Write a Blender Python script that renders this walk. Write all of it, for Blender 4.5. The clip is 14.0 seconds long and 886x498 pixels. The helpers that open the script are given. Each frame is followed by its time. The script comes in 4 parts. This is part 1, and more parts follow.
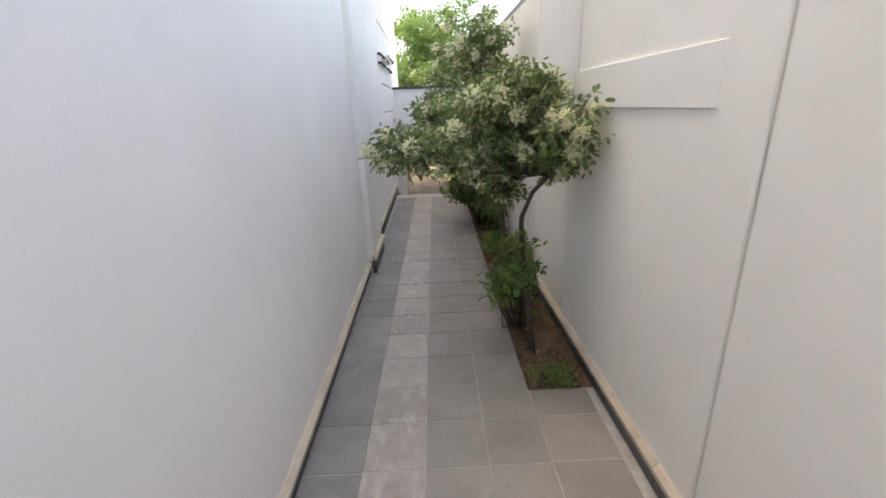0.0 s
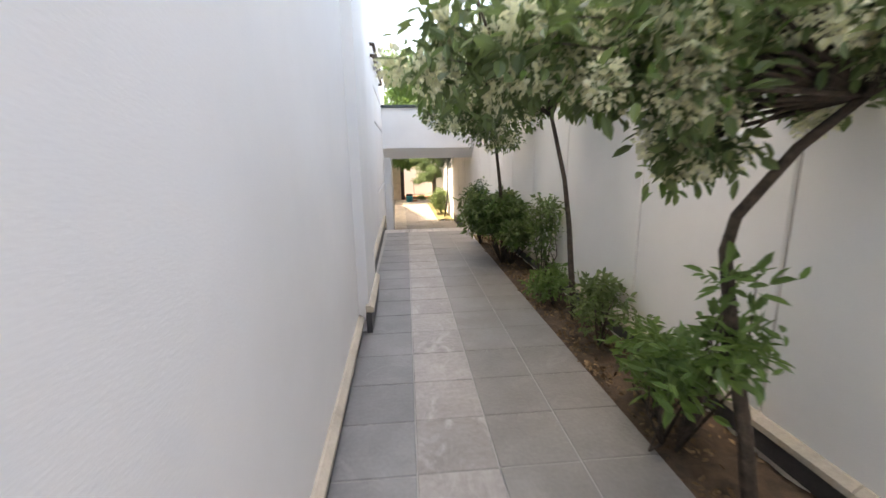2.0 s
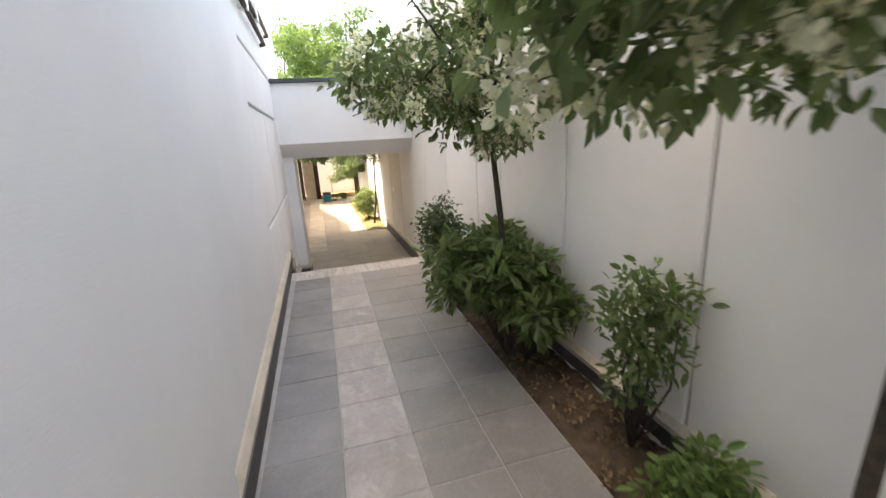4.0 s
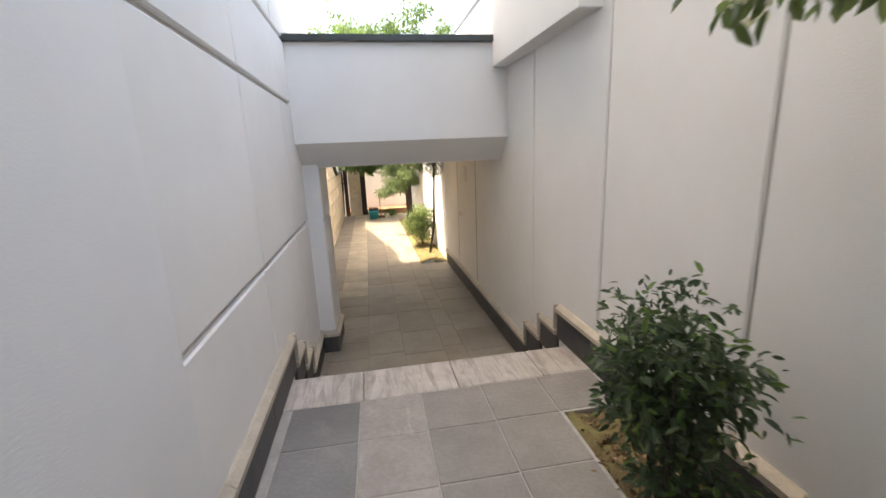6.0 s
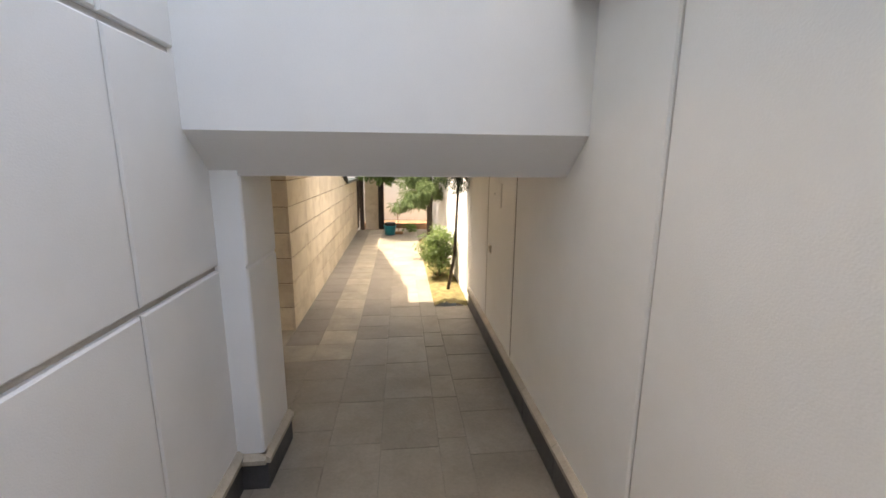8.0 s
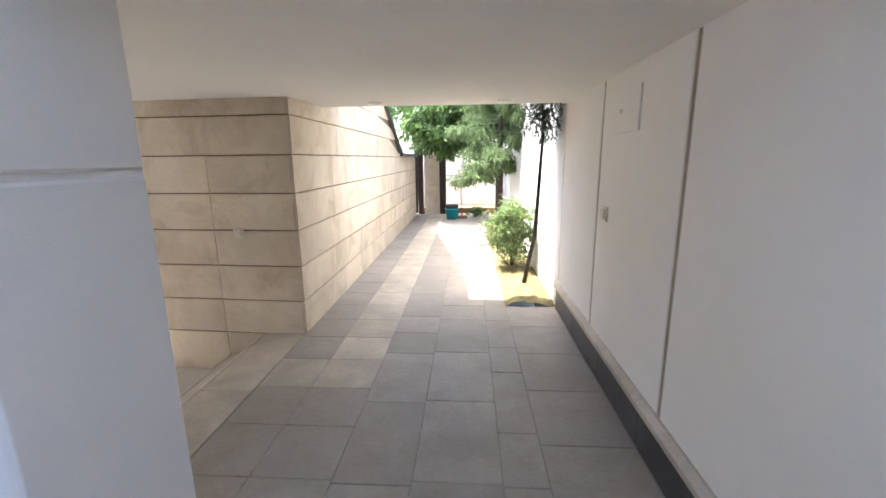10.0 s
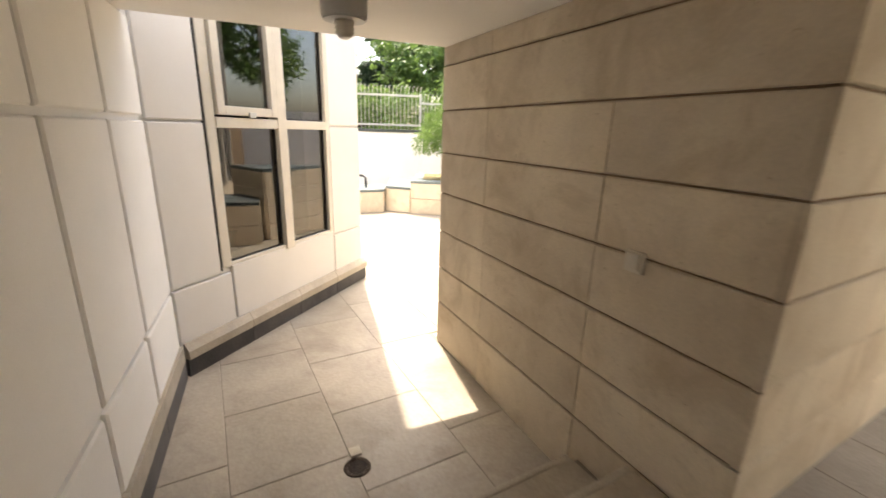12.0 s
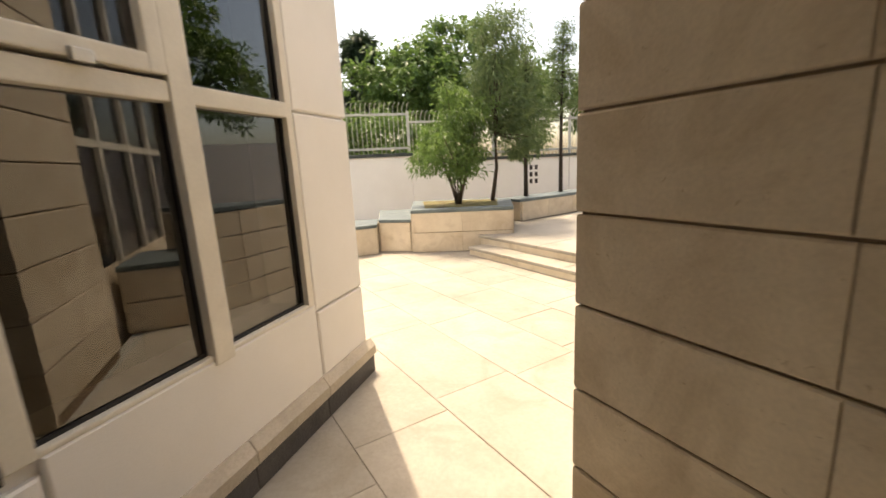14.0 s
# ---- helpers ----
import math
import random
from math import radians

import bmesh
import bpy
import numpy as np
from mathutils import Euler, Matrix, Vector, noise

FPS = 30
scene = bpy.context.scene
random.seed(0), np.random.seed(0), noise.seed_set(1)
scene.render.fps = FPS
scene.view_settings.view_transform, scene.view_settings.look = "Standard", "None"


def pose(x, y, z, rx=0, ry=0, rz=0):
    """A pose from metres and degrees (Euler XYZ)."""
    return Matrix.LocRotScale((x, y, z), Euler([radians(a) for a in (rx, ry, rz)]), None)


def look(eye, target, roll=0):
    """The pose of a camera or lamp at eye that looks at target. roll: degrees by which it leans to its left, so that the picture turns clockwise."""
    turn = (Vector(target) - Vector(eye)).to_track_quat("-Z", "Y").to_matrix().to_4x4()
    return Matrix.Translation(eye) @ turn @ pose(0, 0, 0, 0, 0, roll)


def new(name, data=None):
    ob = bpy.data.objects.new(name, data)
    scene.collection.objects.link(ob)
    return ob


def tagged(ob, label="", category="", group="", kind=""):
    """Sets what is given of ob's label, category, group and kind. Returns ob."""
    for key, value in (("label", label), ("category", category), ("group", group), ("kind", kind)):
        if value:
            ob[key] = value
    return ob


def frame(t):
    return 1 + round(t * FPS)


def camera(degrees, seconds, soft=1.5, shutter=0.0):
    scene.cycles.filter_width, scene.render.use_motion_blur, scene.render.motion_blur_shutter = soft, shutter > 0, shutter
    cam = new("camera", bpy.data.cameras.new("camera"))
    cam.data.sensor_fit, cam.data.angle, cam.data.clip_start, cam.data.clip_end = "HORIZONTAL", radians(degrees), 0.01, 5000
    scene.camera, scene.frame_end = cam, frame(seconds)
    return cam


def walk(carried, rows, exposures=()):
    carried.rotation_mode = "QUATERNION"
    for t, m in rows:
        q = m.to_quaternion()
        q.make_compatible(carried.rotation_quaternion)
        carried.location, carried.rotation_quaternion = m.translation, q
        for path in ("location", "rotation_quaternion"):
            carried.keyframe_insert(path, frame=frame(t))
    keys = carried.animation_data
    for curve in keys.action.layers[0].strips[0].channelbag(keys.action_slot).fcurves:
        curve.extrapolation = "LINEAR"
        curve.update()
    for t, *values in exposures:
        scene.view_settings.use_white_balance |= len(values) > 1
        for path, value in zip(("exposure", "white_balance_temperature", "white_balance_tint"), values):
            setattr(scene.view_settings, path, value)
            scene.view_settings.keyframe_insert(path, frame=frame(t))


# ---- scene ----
cam = camera(93.7, 14.0, soft=1.5, shutter=0.3)
PATH = [
    (0, (0.209, -0.076, 1.888), (0.248, 1.813, 1.232), -2.4),
    (0.5, (0.141, 0.248, 1.764), (0.057, 2.144, 1.133), -2.2),
    (1, (-0.018, 0.57, 1.624), (0.059, 2.474, 1.017), -1.0),
    (1.5, (-0.129, 1.047, 1.436), (0.008, 2.974, 0.919), -0.1),
    (2, (-0.248, 1.659, 1.27), (-0.061, 3.603, 0.841), -1.0),
    (2.2, (-0.266, 1.94, 1.244), (-0.055, 3.86, 0.725), -2.6),
    (4.3, (-0.075, 4.571, 1.471), (0.468, 6.426, 0.96), -3.1),
    (4.5, (-0.033, 4.821, 1.451), (0.41, 6.72, 1.01), -3.1),
    (5, (-0.018, 5.489, 1.42), (0.328, 7.422, 1.042), -3.0),
    (5.5, (0.013, 6.123, 1.411), (0.322, 8.067, 1.057), -4.6),
    (6, (-0.013, 6.714, 1.358), (0.314, 8.634, 0.904), -2.4),
    (6.5, (0.002, 7.255, 1.323), (0.368, 9.135, 0.748), -0.8),
    (7, (0.11, 7.741, 1.342), (0.531, 9.62, 0.801), 0.5),
    (7.5, (0.207, 8.142, 1.388), (0.688, 10.052, 1.044), 1.5),
    (8, (0.359, 8.486, 1.336), (0.56, 10.434, 0.933), 0.5),
    (8.2, (0.444, 8.572, 1.316), (0.574, 10.519, 0.88), -0.6),
    (9.25, (0.455, 9.35, 1.065), (0.4, 11.295, 0.63), -0.7),
    (10.3, (0.438, 10.383, 0.755), (0.207, 12.325, 0.337), -0.7),
    (10.5, (0.397, 10.608, 0.744), (-0.01, 12.519, 0.316), -0.4),
    (11, (0.294, 11.13, 0.754), (-0.484, 12.917, 0.306), 1.1),
    (11.5, (0.046, 11.555, 0.738), (-1.306, 12.938, 0.231), 1.2),
    (12, (-0.393, 11.781, 0.721), (-2.066, 12.731, 0.175), 1.7),
    (12.5, (-0.885, 11.947, 0.727), (-2.685, 12.61, 0.164), 0.3),
    (13, (-1.387, 12.095, 0.712), (-3.234, 12.649, 0.182), -1.2),
    (13.5, (-1.763, 12.145, 0.596), (-3.561, 12.912, 0.175), -1.9),
    (14, (-2.248, 12.276, 0.446), (-3.909, 13.316, 0.043), -2.9),
]
EXPOSURES = [(0.0, 2.5, 7900, 11), (1.0, 2.68, 7900, 11), (2.0, 3.02, 7900, 11), (5.0, 2.98, 8100, 11), (6.5, 2.6, 7800, 10), (8.2, 2.72, 7600, 10), (10.3, 3.4, 5800, 10), (11.0, 2.6, 7300, 10), (11.5, 2.35, 7400, 10), (12.0, 2.5, 7500, 10), (12.5, 2.4, 7500, 10), (13.5, 1.65, 7500, 10), (14.0, 1.42, 8200, 10)]
walk(cam, [(t, look(e, g, r)) for t, e, g, r in PATH], EXPOSURES)

# ---- light: high sun from the house side, clear sky ----
SUN_TRAVEL = Vector((0.41, -0.09, -1.0)).normalized()
world = bpy.data.worlds.new("sky_world")
scene.world = world
world.use_nodes = True
wn = world.node_tree
sky = wn.nodes.new("ShaderNodeTexSky")
sky.sky_type = "NISHITA"
sky.sun_disc = False
sky.dust_density, sky.ozone_density = 4.0, 0.4
sky.sun_elevation = math.asin(-SUN_TRAVEL.z)
sky.sun_rotation = math.atan2(-SUN_TRAVEL.x, -SUN_TRAVEL.y)
wn.links.new(sky.outputs[0], wn.nodes["Background"].inputs[0])
wn.nodes["Background"].inputs[1].default_value = 0.15
sun_data = bpy.data.lights.new("sun", "SUN")
sun_data.energy, sun_data.angle, sun_data.color = 2.05, radians(0.6), (1.0, 0.94, 0.85)
sun = new("sun", sun_data)
sun.matrix_world = look((-8, 12, 18), Vector((-8, 12, 18)) + SUN_TRAVEL)


# ---- materials ----
def surface(name, base, rough=0.6, spread=0.12, scale=3.0, fine=60.0, bump=0.15, stain=None, metal=0.0, island=0.0, rand=0.0, tint=None, spec=0.4):
    """A matt or glossy surface with colour variation at two scales and fine relief."""
    m = bpy.data.materials.new(name)
    m.use_nodes = True
    nt, L = m.node_tree, m.node_tree.links
    b = nt.nodes["Principled BSDF"]
    b.inputs["Roughness"].default_value, b.inputs["Metallic"].default_value = rough, metal
    b.inputs["Specular IOR Level"].default_value = spec
    tc = nt.nodes.new("ShaderNodeTexCoord")
    geo = nt.nodes.new("ShaderNodeNewGeometry")
    n1, n2 = nt.nodes.new("ShaderNodeTexNoise"), nt.nodes.new("ShaderNodeTexNoise")
    n1.inputs["Scale"].default_value, n1.inputs["Detail"].default_value = scale, 6
    n2.inputs["Scale"].default_value, n2.inputs["Detail"].default_value = fine, 5
    n1.inputs["Roughness"].default_value = 0.62
    for n in (n1, n2):
        L.new(geo.outputs["Position"], n.inputs["Vector"])
    ramp = nt.nodes.new("ShaderNodeValToRGB")
    other = stain or tuple(c * (1 - 2.2 * spread) for c in base)
    ramp.color_ramp.elements[0].position, ramp.color_ramp.elements[1].position = 0.30, 0.66
    ramp.color_ramp.elements[0].color, ramp.color_ramp.elements[1].color = (*other, 1), (*base, 1)
    L.new(n1.outputs["Fac"], ramp.inputs[0])
    mix = nt.nodes.new("ShaderNodeMix")
    mix.data_type, mix.blend_type = "RGBA", "MULTIPLY"
    mix.inputs[0].default_value = min(1.0, spread * 4)
    L.new(ramp.outputs[0], mix.inputs["A"])
    grain = nt.nodes.new("ShaderNodeValToRGB")
    grain.color_ramp.elements[0].position, grain.color_ramp.elements[1].position = 0.3, 0.7
    grain.color_ramp.elements[0].color, grain.color_ramp.elements[1].color = (0.84, 0.84, 0.84, 1), (1.07, 1.07, 1.07, 1)
    L.new(n2.outputs["Fac"], grain.inputs[0])
    L.new(grain.outputs[0], mix.inputs["B"])
    out = mix.outputs["Result"]
    if rand or island:
        hsv = nt.nodes.new("ShaderNodeHueSaturation")
        mr = nt.nodes.new("ShaderNodeMapRange")
        amount = rand or island
        mr.inputs["To Min"].default_value, mr.inputs["To Max"].default_value = 1 - amount, 1 + amount
        if rand:
            info = nt.nodes.new("ShaderNodeObjectInfo")
            L.new(info.outputs["Random"], mr.inputs["Value"])
        else:
            L.new(geo.outputs["Random Per Island"], mr.inputs["Value"])
        L.new(mr.outputs[0], hsv.inputs["Value"])
        L.new(out, hsv.inputs["Color"])
        out = hsv.outputs[0]
        if tint:
            src = info.outputs["Random"] if rand else geo.outputs["Random Per Island"]
            mt = nt.nodes.new("ShaderNodeMix")
            mt.data_type = "RGBA"
            wob = nt.nodes.new("ShaderNodeMath")
            wob.operation = "MULTIPLY_ADD"
            wob.inputs[1].default_value, wob.inputs[2].default_value = 7.31, 0.0
            fr = nt.nodes.new("ShaderNodeMath")
            fr.operation = "FRACT"
            L.new(src, wob.inputs[0]); L.new(wob.outputs[0], fr.inputs[0])
            L.new(fr.outputs[0], mt.inputs[0])
            L.new(out, mt.inputs["A"])
            mt.inputs["B"].default_value = (*tint, 1)
            out = mt.outputs["Result"]
    L.new(out, b.inputs["Base Color"])
    if bump:
        bp = nt.nodes.new("ShaderNodeBump")
        bp.inputs["Strength"].default_value, bp.inputs["Distance"].default_value = bump, 0.01
        L.new(n2.outputs["Fac"], bp.inputs["Height"])
        L.new(bp.outputs[0], b.inputs["Normal"])
    return m


def blotched(m, colour, scale, lo, hi, amount, stretch=(1.0, 1.0, 1.0), pits=0.0):
    """Lays uneven stains or veins of a second colour, and small dark pits, over a surface."""
    nt, L = m.node_tree, m.node_tree.links
    b = nt.nodes["Principled BSDF"]
    geo = nt.nodes.new("ShaderNodeNewGeometry")
    info = nt.nodes.new("ShaderNodeObjectInfo")
    shift = nt.nodes.new("ShaderNodeVectorMath")
    shift.operation = "MULTIPLY_ADD"
    shift.inputs[1].default_value = stretch
    far = nt.nodes.new("ShaderNodeMath")
    far.operation = "MULTIPLY"
    far.inputs[1].default_value = 37.0
    L.new(info.outputs["Random"], far.inputs[0])
    L.new(geo.outputs["Position"], shift.inputs[0])
    L.new(far.outputs[0], shift.inputs[2])
    layers = [(scale, lo, hi, amount)]
    if pits:
        layers.append((pits, 0.64, 0.70, 0.75))
    out = b.inputs["Base Color"].links[0].from_socket
    for size, a, c, k in layers:
        n = nt.nodes.new("ShaderNodeTexNoise")
        n.inputs["Scale"].default_value, n.inputs["Detail"].default_value = size, 7
        n.inputs["Roughness"].default_value, n.inputs["Distortion"].default_value = 0.66, 0.9
        L.new(shift.outputs[0], n.inputs["Vector"])
        mr = nt.nodes.new("ShaderNodeMapRange")
        mr.inputs["From Min"].default_value, mr.inputs["From Max"].default_value = a, c
        mr.inputs["To Max"].default_value = k
        L.new(n.outputs["Fac"], mr.inputs["Value"])
        mx = nt.nodes.new("ShaderNodeMix")
        mx.data_type = "RGBA"
        L.new(mr.outputs[0], mx.inputs[0])
        L.new(out, mx.inputs["A"])
        mx.inputs["B"].default_value = (*colour, 1)
        out = mx.outputs["Result"]
    L.new(out, b.inputs["Base Color"])
    return m


def leaf_surface(name, base, tint, through_light=0.25, rough=0.45):
    m = surface(name, base, rough, 0.1, 8, 40, 0.0, island=0.35, tint=tint)
    nt, L = m.node_tree, m.node_tree.links
    b = nt.nodes["Principled BSDF"]
    t = nt.nodes.new("ShaderNodeBsdfTranslucent")
    t.inputs[0].default_value = (*[min(1, c * 1.6) for c in tint], 1)
    mx = nt.nodes.new("ShaderNodeMixShader")
    mx.inputs[0].default_value = through_light
    L.new(b.outputs[0], mx.inputs[1]); L.new(t.outputs[0], mx.inputs[2])
    L.new(mx.outputs[0], nt.nodes["Material Output"].inputs["Surface"])
    return m


M_STUCCO = surface("white_stucco", (0.80, 0.78, 0.75), 0.85, 0.035, 1.1, 150, 0.10, stain=(0.74, 0.72, 0.69))
M_PANEL = surface("white_render_panel", (0.80, 0.775, 0.735), 0.8, 0.03, 1.3, 160, 0.13, stain=(0.74, 0.715, 0.67))
M_CEIL = surface("ceiling_plaster", (0.78, 0.75, 0.70), 0.9, 0.03, 1.0, 90, 0.15)
# greyer than the panels: shade of the recessed grooves put into their colour
M_JOINT = surface("groove_shade_grey", (0.60, 0.56, 0.51), 0.9, 0.1, 6, 80, 0.2)
M_MORTAR = surface("brown_groove_mortar", (0.34, 0.275, 0.20), 0.9, 0.15, 6, 80, 0.3)
M_SLATE = surface("dark_skirting_stone", (0.085, 0.08, 0.078), 0.5, 0.2, 4, 70, 0.25, rand=0.25)
M_CAP = surface("cream_stone_cap", (0.50, 0.44, 0.35), 0.6, 0.12, 5, 80, 0.25, rand=0.08)
M_TILE = blotched(surface("grey_slate_tile", (0.240, 0.226, 0.208), 0.5, 0.14, 2.6, 55, 0.3, rand=0.07, stain=(0.185, 0.172, 0.157)), (0.31, 0.29, 0.265), 4.5, 0.55, 0.75, 0.5)
M_TILE_BLUE = blotched(surface("blue_grey_slate_tile", (0.215, 0.210, 0.204), 0.45, 0.14, 2.2, 50, 0.3, rand=0.09), (0.29, 0.28, 0.265), 4.0, 0.56, 0.78, 0.5)
M_TILE_PALE = blotched(surface("pale_cleft_stone_tile", (0.315, 0.288, 0.265), 0.42, 0.18, 5.5, 35, 0.6, rand=0.12, stain=(0.245, 0.222, 0.202)), (0.43, 0.40, 0.375), 7.0, 0.52, 0.66, 0.6, stretch=(1.0, 0.5, 1.0))
M_TILE_BEIGE = blotched(surface("beige_stone_tile", (0.47, 0.405, 0.31), 0.5, 0.14, 3.5, 45, 0.4, rand=0.10), (0.31, 0.255, 0.185), 3.2, 0.50, 0.70, 0.6)
M_TILE_BROWN = blotched(surface("brown_grey_stone_tile", (0.315, 0.275, 0.222), 0.5, 0.14, 2.4, 55, 0.3, rand=0.08, stain=(0.235, 0.203, 0.162)), (0.20, 0.165, 0.125), 3.0, 0.52, 0.75, 0.6)
M_SLAB = blotched(surface("pale_lobby_slab", (0.405, 0.36, 0.295), 0.45, 0.14, 2.4, 45, 0.3, rand=0.09, stain=(0.30, 0.262, 0.21)), (0.23, 0.19, 0.145), 2.3, 0.50, 0.68, 0.65)
M_PATIO = blotched(surface("cream_patio_slab", (0.38, 0.345, 0.29), 0.55, 0.13, 2.0, 45, 0.3, rand=0.07, stain=(0.30, 0.265, 0.215)), (0.24, 0.20, 0.15), 2.6, 0.50, 0.70, 0.5)
M_GROUT = surface("pale_grout", (0.40, 0.385, 0.355), 0.9, 0.12, 8, 90, 0.3)
M_GROUT_DARK = surface("brown_grout", (0.28, 0.245, 0.195), 0.9, 0.12, 8, 90, 0.3)
M_MARBLE = blotched(surface("veined_marble_tread", (0.50, 0.465, 0.425), 0.4, 0.1, 6, 40, 0.12, rand=0.08, stain=(0.37, 0.335, 0.30)), (0.255, 0.22, 0.19), 3.0, 0.46, 0.62, 0.8, stretch=(6.0, 0.8, 1.0))
M_STONE = blotched(surface("beige_limestone_cladding", (0.71, 0.62, 0.485), 0.7, 0.12, 1.8, 90, 0.16, rand=0.09, stain=(0.56, 0.47, 0.355)), (0.38, 0.285, 0.175), 2.7, 0.48, 0.70, 0.55, pits=34.0)
M_STONE_JOINT = surface("cladding_joint", (0.27, 0.19, 0.115), 0.9, 0.15, 9, 80, 0.3)
M_COPING = surface("dark_green_slate_coping", (0.055, 0.068, 0.066), 0.4, 0.2, 5, 70, 0.2)
M_COPING_BLUE = surface("blue_grey_slate_coping", (0.15, 0.185, 0.19), 0.45, 0.18, 5, 60, 0.25, rand=0.1)
M_SOIL = surface("brown_garden_soil", (0.135, 0.09, 0.055), 0.95, 0.3, 14, 120, 1.0, stain=(0.06, 0.042, 0.028))
M_MOSS = surface("yellow_green_moss_soil", (0.22, 0.20, 0.08), 0.95, 0.3, 9, 120, 1.0, stain=(0.13, 0.085, 0.04))
M_LITTER = surface("dry_leaf_litter", (0.30, 0.2, 0.11), 0.9, 0.2, 9, 60, 0.2, island=0.5, tint=(0.14, 0.09, 0.045))
M_BARK = surface("grey_brown_bark", (0.11, 0.082, 0.06), 0.9, 0.3, 22, 90, 0.9)
M_BARK_DARK = surface("dark_bark", (0.06, 0.045, 0.035), 0.9, 0.3, 22, 90, 0.9)
M_LEAF = leaf_surface("privet_leaf", (0.070, 0.108, 0.042), (0.15, 0.20, 0.07), 0.35)
M_LEAF_YOUNG = leaf_surface("fresh_green_leaf", (0.075, 0.145, 0.035), (0.14, 0.22, 0.055), 0.3)
M_LEAF_DARK = leaf_surface("dark_shrub_leaf", (0.034, 0.062, 0.029), (0.07, 0.108, 0.046))
M_FLOWER = leaf_surface("cream_flower", (0.80, 0.78, 0.60), (0.70, 0.69, 0.44), 0.3, 0.7)
M_NEEDLE = leaf_surface("cypress_needle", (0.085, 0.14, 0.055), (0.155, 0.21, 0.085), 0.2, 0.6)
M_FAR_LEAF = leaf_surface("garden_leaf", (0.055, 0.11, 0.028), (0.11, 0.18, 0.045), 0.3)
M_FAR_DARK = leaf_surface("cedar_leaf", (0.03, 0.06, 0.035), (0.06, 0.09, 0.045), 0.2)
M_FRAME = surface("ivory_window_frame", (0.70, 0.655, 0.56), 0.4, 0.05, 5, 80, 0.05)
M_GASKET = surface("black_rubber_gasket", (0.018, 0.017, 0.016), 0.5, 0.1, 9, 60, 0.0)
M_WHITE_METAL = surface("white_painted_metal", (0.50, 0.50, 0.46), 0.4, 0.05, 8, 60, 0.05)
M_BLACK_METAL = surface("black_metal", (0.02, 0.02, 0.021), 0.4, 0.1, 8, 60, 0.05)
M_STEEL = surface("brushed_steel", (0.55, 0.54, 0.52), 0.3, 0.08, 8, 90, 0.05, metal=0.9)
M_LAMP_GREY = surface("grey_lamp_housing", (0.50, 0.50, 0.48), 0.45, 0.06, 8, 60, 0.05)
M_PLASTIC = surface("ivory_switch_plastic", (0.68, 0.62, 0.52), 0.35, 0.04, 8, 60, 0.0)
M_BLUE = surface("turquoise_plastic", (0.03, 0.33, 0.42), 0.35, 0.08, 8, 60, 0.05)
M_TERRA = surface("reddish_earth", (0.33, 0.19, 0.11), 0.9, 0.2, 6, 70, 0.5)
M_WOOD = surface("dark_wood_post", (0.045, 0.032, 0.026), 0.7, 0.2, 10, 60, 0.4)
# interior colours near black: the dimness of the rooms is put into them
M_ROOM = surface("room_wall_shade", (0.035, 0.032, 0.028), 0.8, 0.1, 2, 60, 0.1)
M_ROOM_DARK = surface("room_interior_shade", (0.02, 0.018, 0.016), 0.5, 0.1, 2, 60, 0.05)
M_GROUND = surface("distant_ground", (0.20, 0.18, 0.13), 0.95, 0.2, 0.5, 12, 0.4)

M_GLASS = bpy.data.materials.new("tinted_window_glass")
M_GLASS.use_nodes = True
gb = M_GLASS.node_tree.nodes["Principled BSDF"]
gb.inputs["Base Color"].default_value = (0.16, 0.15, 0.13, 1)
gb.inputs["Roughness"].default_value = 0.015
gb.inputs["IOR"].default_value = 1.85
gb.inputs["Transmission Weight"].default_value = 1.0


# ---- mesh helpers ----
def box_into(bm, a, b, bevel=0.0):
    """A box from corner a to corner b, its edges eased by bevel."""
    made = bmesh.ops.create_cube(bm, size=1)["verts"]
    for v in made:
        v.co = Vector([(p + q) / 2 + c * (q - p) for p, q, c in zip(a, b, v.co)])
    if bevel:
        edges = list({e for v in made for e in v.link_edges})
        bmesh.ops.bevel(bm, geom=edges, offset=bevel, segments=2, affect="EDGES", profile=0.6)


def prism_into(bm, outline, z0, z1, bevel=0.0):
    """An upright prism over a plan outline."""
    lo = [bm.verts.new((x, y, z0)) for x, y in outline]
    hi = [bm.verts.new((x, y, z1)) for x, y in outline]
    n = len(lo)
    faces = [bm.faces.new(hi), bm.faces.new(lo[::-1])]
    for i in range(n):
        faces.append(bm.faces.new((lo[i], lo[(i + 1) % n], hi[(i + 1) % n], hi[i])))
    bmesh.ops.recalc_face_normals(bm, faces=faces)
    if bevel:
        bmesh.ops.bevel(bm, geom=list({e for f in faces for e in f.edges}), offset=bevel, segments=2, affect="EDGES", profile=0.6)


def side_prism_into(bm, outline, x0, x1):
    """A prism along x over an outline in y and z."""
    lo = [bm.verts.new((x0, y, z)) for y, z in outline]
    hi = [bm.verts.new((x1, y, z)) for y, z in outline]
    n = len(lo)
    faces = [bm.faces.new(hi), bm.faces.new(lo[::-1])]
    for i in range(n):
        faces.append(bm.faces.new((lo[i], lo[(i + 1) % n], hi[(i + 1) % n], hi[i])))
    bmesh.ops.recalc_face_normals(bm, faces=faces)


